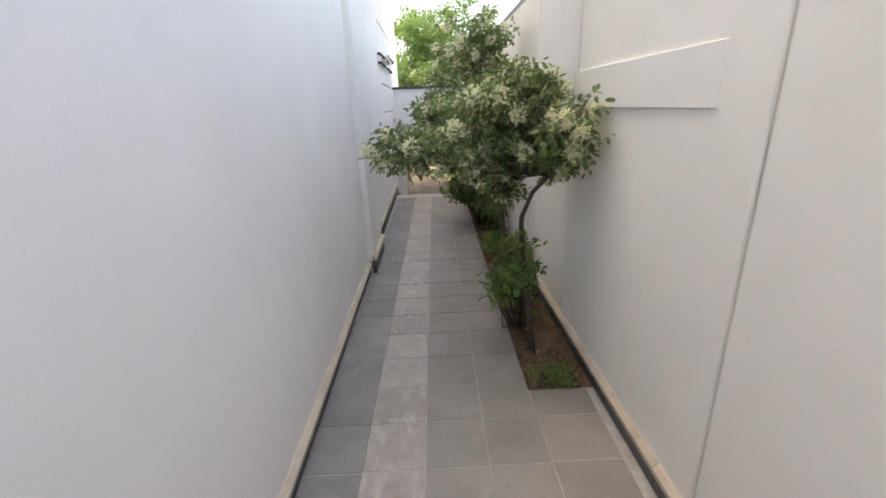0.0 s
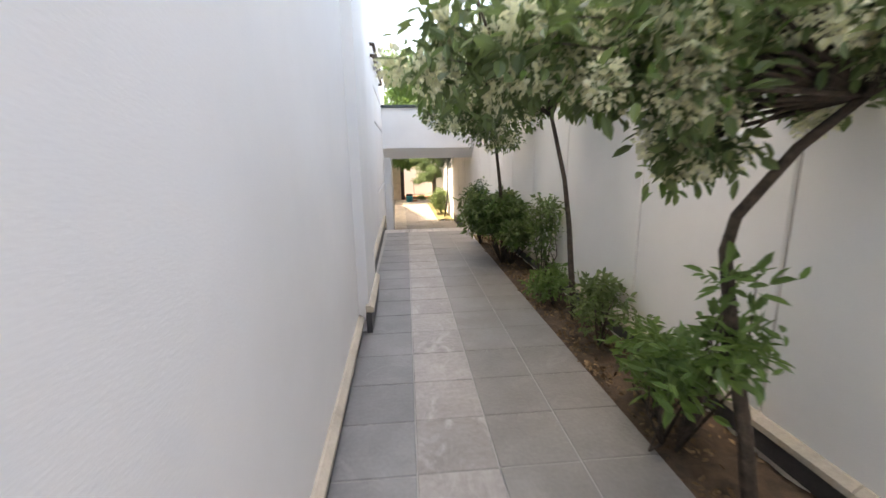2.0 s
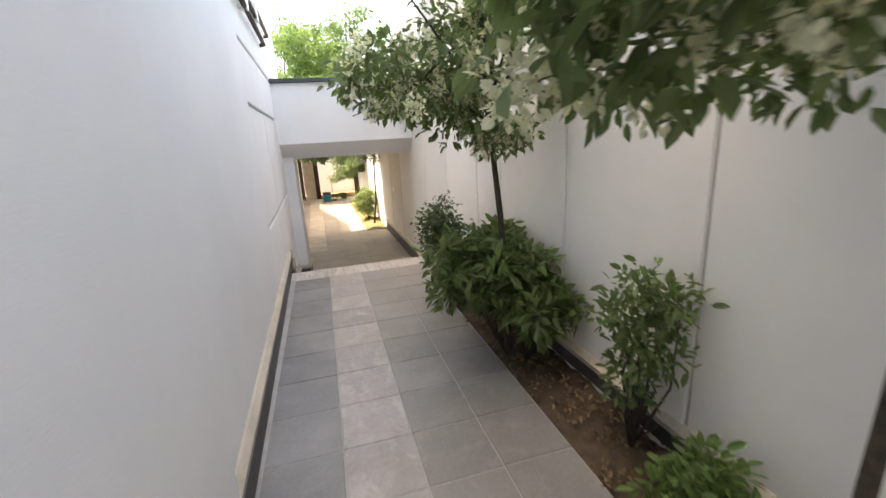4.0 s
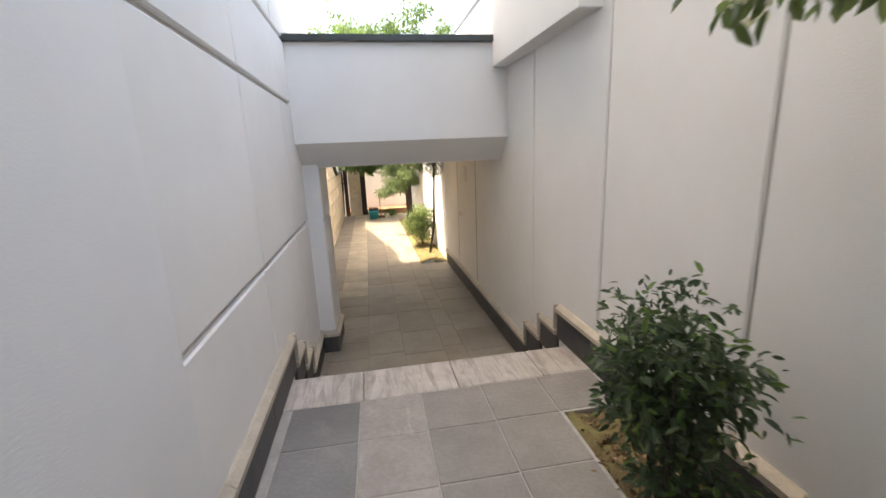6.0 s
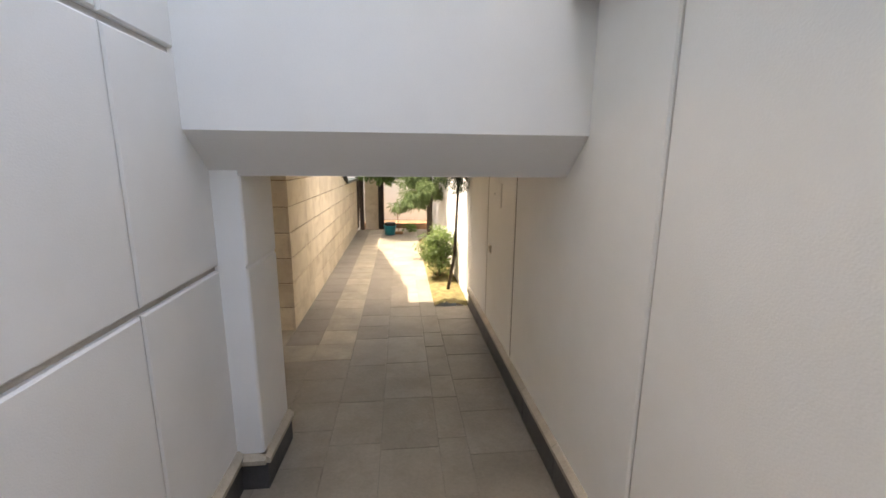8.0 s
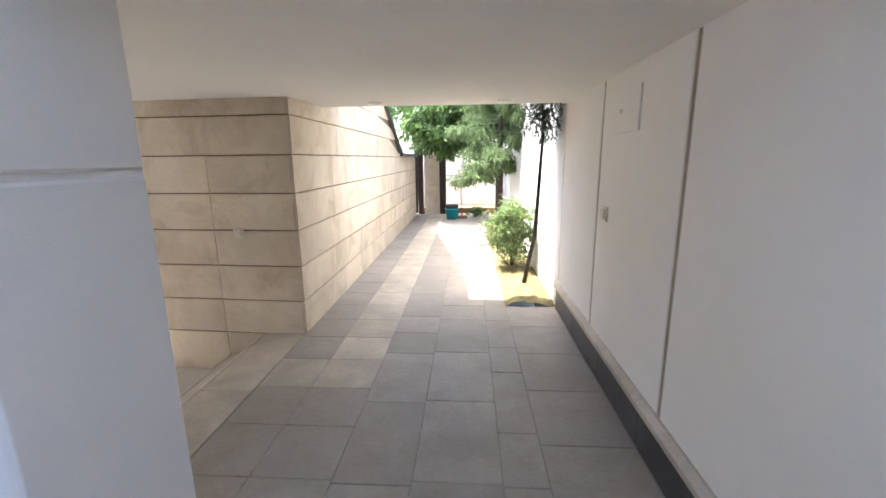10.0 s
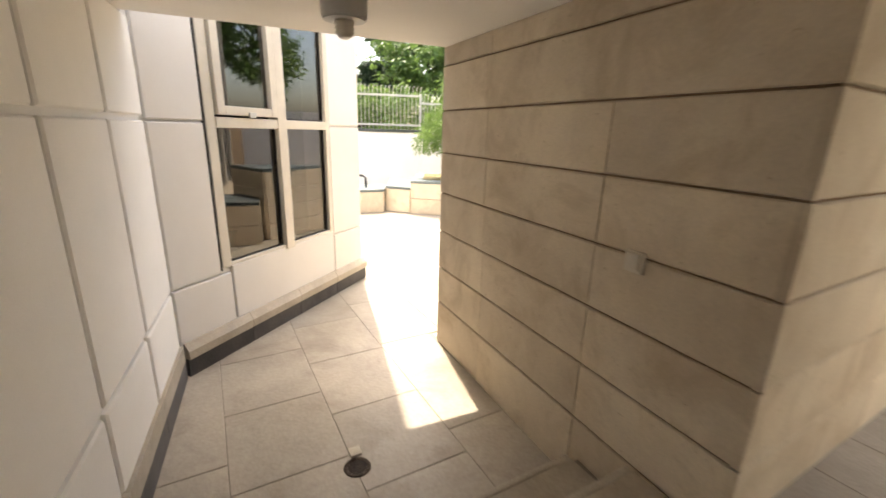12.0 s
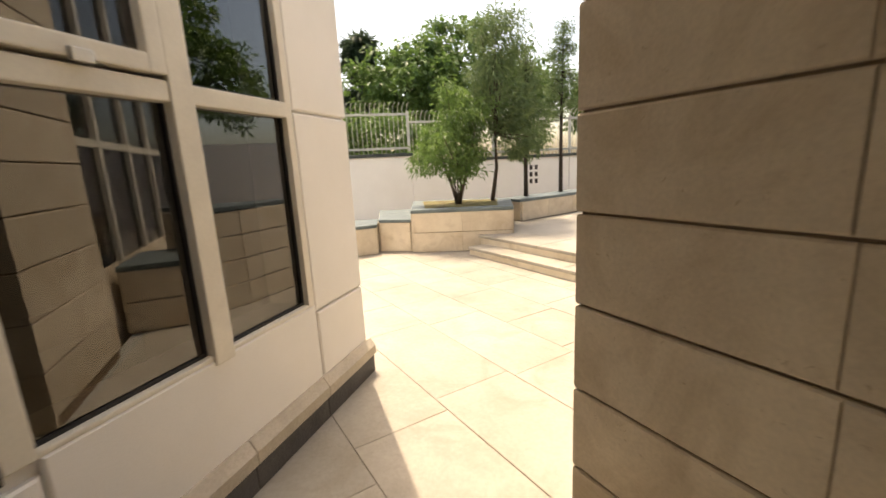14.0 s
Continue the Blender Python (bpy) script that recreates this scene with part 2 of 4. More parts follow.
def tube_into(bm, points, radii, sides=8):
    """A round bar through points, with a radius at each."""
    rings = []
    for i, p in enumerate(points):
        p = Vector(p)
        d = (Vector(points[min(i + 1, len(points) - 1)]) - Vector(points[max(i - 1, 0)])).normalized()
        u = d.orthogonal().normalized()
        if i:
            u = (rings[-1][1] - d * rings[-1][1].dot(d)).normalized()
        w = d.cross(u)
        ring = [bm.verts.new(p + (u * math.cos(k * math.tau / sides) + w * math.sin(k * math.tau / sides)) * radii[i]) for k in range(sides)]
        rings.append((ring, u))
    for (r0, _), (r1, _) in zip(rings, rings[1:]):
        for k in range(sides):
            f = bm.faces.new((r0[k], r0[(k + 1) % sides], r1[(k + 1) % sides], r1[k]))
            f.smooth = True
    bm.faces.new(rings[0][0][::-1])
    bm.faces.new(rings[-1][0])


def mesh_of(name, bm, material):
    me = bpy.data.meshes.new(name)
    bm.normal_update()
    bm.to_mesh(me)
    bm.free()
    me.materials.append(material)
    return me


def part(name, bm, material, parent=None, label=""):
    ob = new(name, mesh_of(name, bm, material))
    ob.parent = parent
    return tagged(ob, label)


def thing(name, label, category, at=(0, 0, 0), turn=0.0, group="", kind=""):
    ob = new(name)
    ob.empty_display_size = 0.05
    ob.matrix_world = pose(*at, 0, 0, turn)
    return tagged(ob, label, category, group, kind)


def solid(name, a, b, material, label="", category="", kind="structure", bevel=0.0, parent=None):
    bm = bmesh.new()
    box_into(bm, a, b, bevel)
    ob = part(name, bm, material, parent)
    return tagged(ob, label, category, kind="" if parent else kind)


def piece(name, mesh, parent, m):
    ob = new(name, mesh)
    ob.parent = parent
    ob.matrix_local = m
    return ob


def slab_mesh(name, sx, sy, sz, material, ease=0.003):
    """A stone piece centred at its foot, with eased top edges: 8 corners and a smaller top."""
    x, y = sx / 2, sy / 2
    rings = [(x, y, 0), (x, y, sz - ease), (x - ease, y - ease, sz)]
    verts = [(sxn * rx, syn * ry, rz) for rx, ry, rz in rings for sxn, syn in ((-1, -1), (1, -1), (1, 1), (-1, 1))]
    faces = [(8, 9, 10, 11)]
    for k in (0, 4):
        faces += [(k + i, k + (i + 1) % 4, k + 4 + (i + 1) % 4, k + 4 + i) for i in range(4)]
    me = bpy.data.meshes.new(name)
    me.from_pydata(verts, [], faces)
    me.materials.append(material)
    return me


# ---- plan ----
XL, XR = -0.6, 1.28          # side walls of the alley
ZL, ZB = -0.555, -0.925      # lower passage, lobby and patio
CEIL = 1.265
Y_STEP = (9.20, 9.50, 9.80)
RISE = 0.185

# ---- large structure ----
ground = solid("ground", (-400, -400, -1.9), (400, 400, -1.4), M_GROUND, "dry open ground around the house", "ground")

# upper alley: bed for the floor tiles
bm = bmesh.new()
prism_into(bm, [(XL, -4), (XR, -4), (XR, 2.30), (0.795, 2.30), (0.905, 8.52), (XR, 8.52), (XR, 8.88), (XL, 8.88)], -0.55, -0.0045)
floor_upper = tagged(part("floor_upper", bm, M_GROUT), "alley floor of grey slate tiles in columns", "floor", kind="structure")
bm = bmesh.new()
box_into(bm, (XL, 8.88, -0.8), (XR, Y_STEP[0] - 0.02, -0.03))
box_into(bm, (XL, Y_STEP[0] - 0.02, -0.8), (XR, Y_STEP[1] - 0.02, -RISE - 0.03))
box_into(bm, (XL, Y_STEP[1] - 0.02, -0.8), (XR, Y_STEP[2] - 0.02, -2 * RISE - 0.03))
stairs = tagged(part("stairs", bm, M_GROUT), "three grey veined marble steps down to a passage", "stairs", kind="structure")
bm = bmesh.new()
box_into(bm, (XL, Y_STEP[2] - 0.02, -1.0), (XR, 11.17, ZL - 0.0045))
box_into(bm, (-0.86, 11.17, -1.0), (0.80, 20.6, ZL - 0.0045))
box_into(bm, (0.80, 11.17, -1.0), (XR, 13.82, ZL - 0.0045))
box_into(bm, (0.80, 18.9, -1.0), (XR, 20.6, ZL - 0.012))
floor_passage = tagged(part("floor_passage", bm, M_GROUT_DARK), "passage floor of brown-grey stone tiles", "floor", kind="structure")
bm = bmesh.new()
prism_into(bm, [(-1.5, 11.1), (-1.5, 13.3), (-5.0, 13.3), (-5.0, 11.1)], -1.3, ZB - 0.0045)
floor_lobby = tagged(part("floor_lobby", bm, M_GROUT_DARK), "lobby floor of pale stone slabs", "floor", kind="structure")
bm = bmesh.new()
prism_into(bm, [(-5.0, 11.1), (-5.0, 13.3), (-3.0, 13.3), (-3.0, 24), (-16, 24), (-16, 9), (-5.0, 9)], -1.3, ZB - 0.012)
floor_patio = tagged(part("floor_patio", bm, M_GROUT), "sunlit patio floor of cream stone slabs", "floor", kind="structure")

# left house wall: smooth rendering, then panels between grooves
bm = bmesh.new()
box_into(bm, (-0.9, -4, -0.6), (XL, 4.64, 7.8))
box_into(bm, (-0.9, 4.64, -0.6), (XL + 0.075, 5.5, 7.8), 0.006)
box_into(bm, (-0.9, 5.5, -0.6), (XL, 7.97, 7.8))
box_into(bm, (-0.9, 10.76, 1.51), (XL, 12.45, 7.8))
# core behind the panels takes the grey that deepens groove shade
old = set(bm.faces)
box_into(bm, (-0.9, 7.97, -0.6), (XL - 0.024, 10.75, 7.8))
for f in set(bm.faces) - old:
    f.material_index = 1
wall_left = tagged(part("wall_left", bm, M_STUCCO), "white rendered house wall with panel grooves", "wall", kind="structure")
wall_left.data.materials.append(M_JOINT)

# right boundary wall
bm = bmesh.new()
box_into(bm, (XR + 0.014, -4, -1.0), (XR + 0.3, 13.82, 2.9))
for f in bm.faces:
    f.material_index = 1
old = set(bm.faces)
box_into(bm, (XR, 13.82, -1.0), (XR + 0.3, 24, 2.9))
for f in set(bm.faces) - old:
    f.material_index = 0
wall_right = tagged(part("wall_right", bm, M_STUCCO), "tall white rendered boundary wall with vertical grooves", "wall", kind="structure")
wall_right.data.materials.append(M_JOINT)
bm = bmesh.new()
box_into(bm, (XR + 0.02, -4, 2.902), (XR + 0.34, 24, 2.96), 0.01)
part("wall_coping", bm, M_COPING, wall_right, "dark slate coping")
# closing wall behind the start
solid("wall_back", (-0.9, -4.3, -0.6), (1.6, -4.0, 5.6), M_STUCCO, "white rendered wall closing the alley", "wall")

# upper ledges that stand out of the right wall
bm = bmesh.new()
box_into(bm, (1.14, 8.95, 2.07), (XR, 10.498, 2.88), 0.006)
part("wall_ledge", bm, M_STUCCO, wall_right)
bm = bmesh.new()
prism_into(bm, [(XR + 0.01, 1.50), (XR + 0.01, 3.05), (1.252, 3.05), (1.273, 1.52)], 1.835, 2.07, 0.003)
part("wall_ledge", bm, M_STUCCO, wall_right)
bm = bmesh.new()
box_into(bm, (1.12, 3.06, 1.98), (XR, 3.24, 2.88), 0.006)
part("wall_pier", bm, M_STUCCO, wall_right)

# bridge over the passage: fascia, splayed soffit, ceiling slab
bm = bmesh.new()
side_prism_into(bm, [(10.5, 1.474), (10.75, 1.268), (10.75, 2.27), (10.5, 2.27)], XL - 0.25, XR + 0.02)
beam = tagged(part("beam_bridge", bm, M_STUCCO), "white rendered bridge beam spanning the alley", "beam", kind="structure")
bm = bmesh.new()
box_into(bm, (XL - 0.2, 10.455, 2.272), (XR + 0.02, 10.80, 2.325), 0.006)
part("coping", bm, M_COPING, beam, "dark green slate coping")
bm = bmesh.new()
prism_into(bm, [(XL - 0.25, 10.75), (XR + 0.02, 10.75), (XR + 0.02, 13.80), (-0.84, 13.80), (-0.84, 13.36), (-3.06, 13.36), (-3.26, 11.3), (XL - 0.25, 11.05)], CEIL, 1.5)
ceiling = tagged(part("ceiling", bm, M_CEIL), "white plastered ceiling over passage and lobby", "ceiling", kind="structure")
# out of view; added so its shadow edge starts the passage sun patch
solid("parapet", (-0.80, 13.80, 1.36), (XR + 0.02, 14.18, 2.27), M_STUCCO, "unseen white parapet above the passage, shading its end", "parapet")

# stub wall of the passage and the panelled lobby wall
SM = pose(-0.452, 10.72, 0, 0, 0, 87.2)   # passage face of the stub, slightly splayed
A0, A1 = Vector((-0.43, 11.165)), Vector((-3.36, 11.50))
bm = bmesh.new()
prism_into(bm, [(-0.464, 10.72), (-0.442, 11.165), (-0.62, 11.188), (-0.62, 10.72)], -1.0, 1.33)
prism_into(bm, [(-0.60, 10.75), (-0.60, 11.158), (A1.x, A1.y - 0.024), (A1.x, 10.75)], -1.2, CEIL + 0.005)
box_into(bm, (-3.36, 10.75, 1.27), (XL - 0.26, 11.04, 7.8))
wall_lobby = tagged(part("wall_lobby", bm, M_STUCCO), "white rendered lobby wall with square panels", "wall", kind="structure")

# window wall: runs from the kink K to its free end E
K, E = Vector((-3.36, 11.50)), Vector((-4.765, 13.21))
W_DIR = (E - K).normalized()
W_LEN = (E - K).length
W_TURN = math.degrees(math.atan2(W_DIR.y, W_DIR.x))
WIN_S0, WIN_S1, WIN_Z0, WIN_Z1 = 0.385, 1.70, -0.27, 2.05
ZP = ZB                  # patio
# in its own frame: x along the wall, y into the house, z up
wall_window = thing("wall_window", "white panelled house wall around a tall window", "wall", (K.x, K.y, 0), W_TURN, kind="structure")
# y positive to the left of W_DIR, which is the house side (south-west)
bm = bmesh.new()
box_into(bm, (-0.02, 0.024, -1.3), (WIN_S0, 0.30, 7.8))
box_into(bm, (WIN_S1, 0.024, -1.3), (W_LEN, 0.30, 5.6))
box_into(bm, (WIN_S0, 0.024, -1.3), (WIN_S1, 0.30, WIN_Z0))
box_into(bm, (WIN_S0, 0.024, WIN_Z1), (WIN_S1, 0.30, 5.6))
box_into(bm, (W_LEN - 0.30, 0.30, -1.3), (W_LEN, 5.0, 5.6))
part("wall_core", bm, M_STUCCO, wall_window)


def wall_panel(parent, m, u0, u1, z0, z1, vgap=None, thick=0.024, gap=0.014):
    """One rendered panel standing proud of its wall, its edges eased; u runs along the wall."""
    bm = bmesh.new()
    e = 0.008
    side = gap if vgap is None else vgap
    a0, a1, b0, b1 = u0 + side, u1 - side, z0 + gap, z1 - gap
    back = [bm.verts.new((x, 0.0, z)) for x, z in ((a0, b0), (a1, b0), (a1, b1), (a0, b1))]
    mid = [bm.verts.new((x, -thick + e, z)) for x, z in ((a0, b0), (a1, b0), (a1, b1), (a0, b1))]
    front = [bm.verts.new((x, -thick, z)) for x, z in ((a0 + e, b0 + e), (a1 - e, b0 + e), (a1 - e, b1 - e), (a0 + e, b1 - e))]
    bm.faces.new(front)
    for r0, r1 in ((back, mid), (mid, front)):
        for i in range(4):
            bm.faces.new((r0[i], r0[(i + 1) % 4], r1[(i + 1) % 4], r1[i]))
    ob = part("panel", bm, M_PANEL, parent)
    ob.matrix_local = m
    return ob


# panels of the window wall
WM = pose(0, 0.024, 0)
for u0, u1, z0, z1 in ((0.0, 0.385, -0.31, 0.735), (0.0, 0.385, 0.735, 2.1), (0.0, 0.47, -0.85, -0.31), (0.47, 1.715, -0.85, -0.262),
                       (1.715, W_LEN, -0.85, -0.31), (1.70, W_LEN, -0.31, 0.735), (1.70, W_LEN, 0.735, 1.8), (1.70, W_LEN, 1.8, 2.9), (0.0, 1.70, 2.06, 3.1)):
    wall_panel(wall_window, WM, u0, u1, z0, z1, 0.006, gap=0.007)

# panels of the left wall (u runs along +y, the wall faces +x)
LM = pose(XL - 0.024, 0, 0, 0, 0, 90)
for z0, z1 in ((-0.5, 0.785), (0.785, 1.795), (1.795, 2.285), (2.285, 3.3), (3.3, 4.65), (4.65, 7.8)):
    # the first panel runs on from the smooth rendering without an upright joint
    for u0, u1 in ((7.957, 9.02), (9.02, 10.05), (10.05, 10.74)):
        wall_panel(wall_left, LM, u0, u1, z0, z1, 0.006)
# panels of the lobby wall (faces +y): u runs along -x from the stub
A_DIR = (A1 - A0).normalized()
A_TURN = math.degrees(math.atan2(A_DIR.y, A_DIR.x))
AM = pose(A0.x, A0.y - 0.024, 0, 0, 0, A_TURN)
A_LEN = (A1 - A0).length
for z0, z1 in ((-1.0, -0.31), (-0.31, 0.745), (0.745, 1.27)):
    for u0, u1 in ((0.19, 0.75), (0.75, 1.70), (1.70, 2.33), (2.33, A_LEN)):
        wall_panel(wall_lobby, AM, u0, u1, z0, z1, 0.016)
# panels of the stub (faces +x)
for z0, z1 in ((-0.7, 0.785), (0.785, 1.275)):
    wall_panel(wall_lobby, SM @ pose(0, 0.012, 0), 0.002, 0.443, z0, z1, 0.0, 0.012, 0.009)
# panels of the right wall (faces -x)
RM = pose(XR + 0.014, 0, 0, 0, 0, -90)
for u0, u1 in ((-4, -1.7), (-1.7, 0.25), (0.25, 1.25), (1.25, 3.15), (3.15, 4.2), (4.2, 5.43), (5.43, 6.42), (6.42, 7.36), (7.36, 7.89), (7.89, 8.86), (8.86, 9.88), (9.88, 11.74), (11.74, 12.80), (12.80, 13.82)):
    wall_panel(wall_right, RM, -u1, -u0, -0.9, 2.89, 0.012 if u0 > 9.8 else 0.008, 0.014)

# brown mortar that fills the grooves under the ceiling
for y in (11.74, 12.80):
    bm = bmesh.new()
    box_into(bm, (XR + 0.003, y - 0.0125, ZL), (XR + 0.02, y + 0.0125, CEIL))
    part("groove_mortar", bm, M_MORTAR, wall_right, "brown mortar filling a groove")


# ---- skirting: dark stone strip with a cream cap ----
def skirting(parent, m, u0, u1, z, high=0.15, out=0.022, cap=0.055):
    """Skirting along u, facing -y of m: dark strips and cream caps, each about 0.6 m long."""
    n = max(1, round((u1 - u0) / 0.62))
    w = (u1 - u0) / n
    for i in range(n):
        a, b = u0 + i * w, u0 + (i + 1) * w - 0.004
        bm = bmesh.new()
        box_into(bm, (a, -out, z), (b, 0.02, z + high), 0.002)
        ob = part("skirting_stone", bm, M_SLATE, parent)
        ob.matrix_local = m
        bm = bmesh.new()
        top = z + high + cap
        outline = [(-out - 0.018, z + high + 0.002), (-out - 0.018, z + high + cap * 0.55), (-0.012, top), (0.02, top), (0.02, z + high + 0.002)]
        lo = [bm.verts.new((a, p, q)) for p, q in outline]
        hi = [bm.verts.new((b, p, q)) for p, q in outline]
        bm.faces.new(lo); bm.faces.new(hi[::-1])
        for k in range(5):
            bm.faces.new((lo[k], hi[k], hi[(k + 1) % 5], lo[(k + 1) % 5]))
        bmesh.ops.recalc_face_normals(bm, faces=bm.faces)
        ob = part("skirting_cap", bm, M_CAP, parent)
        ob.matrix_local = m


SL = pose(XL, 0, 0, 0, 0, 90)
SR = pose(XR, 0, 0, 0, 0, -90)
base_left = thing("skirting_left", "dark stone skirting with a cream cap along the house wall", "skirting", kind="structure")
base_right = thing("skirting_right", "dark stone skirting with a cream cap along the boundary wall", "skirting", kind="structure")
skirting(base_left, SL, -4, 4.62, 0.0, 0.085)
skirting(base_left, pose(XL + 0.075, 0, 0, 0, 0, 90), 4.60, 5.52, 0.0, 0.16)
skirting(base_left, SL, 5.52, 9.36, 0.0, 0.19)
skirting(base_right, SR, -7.6, 4, 0.0, 0.10)
skirting(base_right, SR, -9.36, -7.6, 0.0, 0.20)
for i in range(3):
    z = -(i + 1) * RISE
    y0, y1 = 9.36 + 0.30 * i, 9.36 + 0.30 * (i + 1)
    if i == 2:
        y1 = 10.72
    skirting(base_left, SL, y0, y1, z, 0.19)
    if i < 2:
        skirting(base_right, SR, -y1, -y0, z, 0.20)
skirting(base_right, SR, -13.80, -9.96, ZL, 0.20)
# upright end caps of the stepped skirting
for side, x0, x1, high in ((base_left, XL - 0.012, XL + 0.042, 0.19), (base_right, XR - 0.042, XR + 0.012, 0.20)):
    for i in range(3):
        bm = bmesh.new()
        y = 9.36 + 0.30 * i
        box_into(bm, (x0, y - 0.002, -(i + 1) * RISE + high + 0.05), (x1, y + 0.028, -i * RISE + high + 0.052), 0.006)
        part("end_cap", bm, M_CAP, side)
# stub and lobby walls
base_lobby = thing("skirting_lobby", "dark stone skirting with a cream cap round the lobby", "skirting", kind="structure")
skirting(base_lobby, SM, -0.02, 0.445, ZL, 0.17)
skirting(base_lobby, pose(0, 10.72, 0), -0.58, -0.432, ZL, 0.17)
skirting(base_lobby, pose(A0.x, A0.y, 0, 0, 0, A_TURN + 180), -A_LEN + 0.02, -1.1, ZB, 0.13, 0.03, 0.11)
skirting(base_lobby, pose(K.x, K.y, 0, 0, 0, W_TURN), 0.02, W_LEN + 0.03, ZB, 0.13, 0.03, 0.11)

# ---- stone block between passage and lobby ----
BX0, BX1, BY0, BY1 = -3.08, -0.854, 13.14, 20.35
COURSE = 0.287
stone_block = thing("stone_wall_block", "stair block clad in long beige limestone courses", "stone wall", kind="structure")
bm = bmesh.new()
bv, bi = 0.03, 0.013
Y_GLAZED = 14.33          # from here on the patio side is a dark glazed front
X_GLAZED = -2.82
prism_into(bm, [(BX1 - bi, BY0 + bi), (BX1 - bi, 14.95), (X_GLAZED, 14.95), (X_GLAZED, Y_GLAZED), (BX0 + bi, Y_GLAZED), (BX0 + bi, 13.272 + bi)], -1.2, 2.5)
side_prism_into(bm, [(14.95, -1.2), (20.3, -1.2), (20.3, 0.86), (18.12, 0.86), (14.95, 2.5)], X_GLAZED, BX1 - bi)
part("core", bm, M_STONE_JOINT, stone_block)
bm = bmesh.new()
for (y0, z0), (y1, z1) in (((14.85, 2.52), (18.14, 0.90)), ((18.10, 0.87), (20.4, 0.87))):
    side_prism_into(bm, [(y0, z0), (y1, z1), (y1, z1 + 0.055), (y0, z0 + 0.055)], BX1 - 0.32, BX1 + 0.05)
box_into(bm, (BX1 - 0.32, 13.4, 2.50), (BX1 + 0.03, 14.88, 2.57), 0.004)
part("coping", bm, M_COPING, stone_block, "dark slate coping that slopes with the stair")


def block_stone(parent, m, u0, u1, z0, z1, thick=0.03, cut=None):
    """A long cladding stone, facing -y of m, its arrises worn; cut: height of its top at u0 and u1."""
    bm = bmesh.new()
    g, e = 0.0045, 0.006
    t0, t1 = (z1 - g, z1 - g) if cut is None else (min(z1 - g, cut[0]), min(z1 - g, cut[1]))
    if max(t0, t1) <= z0 + g + 0.02:
        bm.free()
        return
    t0, t1 = max(t0, z0 + g + 0.015), max(t1, z0 + g + 0.015)
    side, ease = 0.001, 0.002
    out = [(u0 + side, z0 + g), (u1 - side, z0 + g), (u1 - side, t1), (u0 + side, t0)]
    inn = [(u0 + side + ease, z0 + g + e), (u1 - side - ease, z0 + g + e), (u1 - side - ease, t1 - e), (u0 + side + ease, t0 - e)]
    back = [bm.verts.new((x, 0, z)) for x, z in out]
    mid = [bm.verts.new((x, -thick + e, z)) for x, z in out]
    front = [bm.verts.new((x, -thick, z)) for x, z in inn]
    bm.faces.new(front)
    for r0, r1 in ((back, mid), (mid, front)):
        for i in range(4):
            bm.faces.new((r0[i], r0[(i + 1) % 4], r1[(i + 1) % 4], r1[i]))
    ob = part("stone", bm, M_STONE, parent)
    ob.matrix_local = m @ pose(0, random.uniform(-0.002, 0.002), 0)


# front face: long courses with one upright joint
F_DIR = Vector((BX1 - BX0, BY0 - 13.272)).normalized()
FM = pose(BX0, 13.272 + bv, 0, 0, 0, math.degrees(math.atan2(F_DIR.y, F_DIR.x)))
F_LEN = (Vector((BX1, BY0)) - Vector((BX0, 13.272))).length
Z_TOP = 1.144
joints = [[0.61], [0.58], [1.53, 0.61], [1.53, 0.62], [1.53, 0.63], [1.53, 0.64], [1.53, 0.64], [1.53, 0.64]]
for row in range(8):
    z1 = Z_TOP - COURSE * (row - 1) if row else 1.27
    z0 = Z_TOP - COURSE * row if row < 7 else -0.932
    cuts = [0.0, *sorted(joints[row]), F_LEN]
    for u0, u1 in zip(cuts, cuts[1:]):
        block_stone(stone_block, FM, u0, u1, z0, z1)
# side face along the passage
PM = pose(BX1 - bv, 0, 0, 0, 0, 90)
rng = random.Random(5)
for row in range(-4, 7):
    z0 = Z_TOP - COURSE * row
    z1 = z0 + COURSE
    if row == 6:
        z0, z1 = -0.60, Z_TOP - COURSE * 5
    u = BY0
    while u < BY1 - 0.05:
        n = min(BY1, u + rng.uniform(0.75, 1.25))
        if u < 14.95 < n:
            n = 14.95
        if BY1 - n < 0.3:
            n = BY1
        top = lambda q: 2.49 if q <= 14.95 else max(0.86, 2.49 - (q - 14.95) * 0.517)
        block_stone(stone_block, PM, u, n, z0, z1, cut=(top(u), top(n)))
        u = n
# lobby side of the block, seen only in the panes
BM = pose(BX0 + bv, 0, 0, 0, 0, -90)
for row in range(-4, 8):
    block_stone(stone_block, BM, -Y_GLAZED, -13.272, Z_TOP - COURSE * row, Z_TOP - COURSE * (row - 1))

# ---- lobby steps ----
lobby_steps = thing("lobby_steps", "two beige stone steps from passage to lobby", "steps", kind="structure")
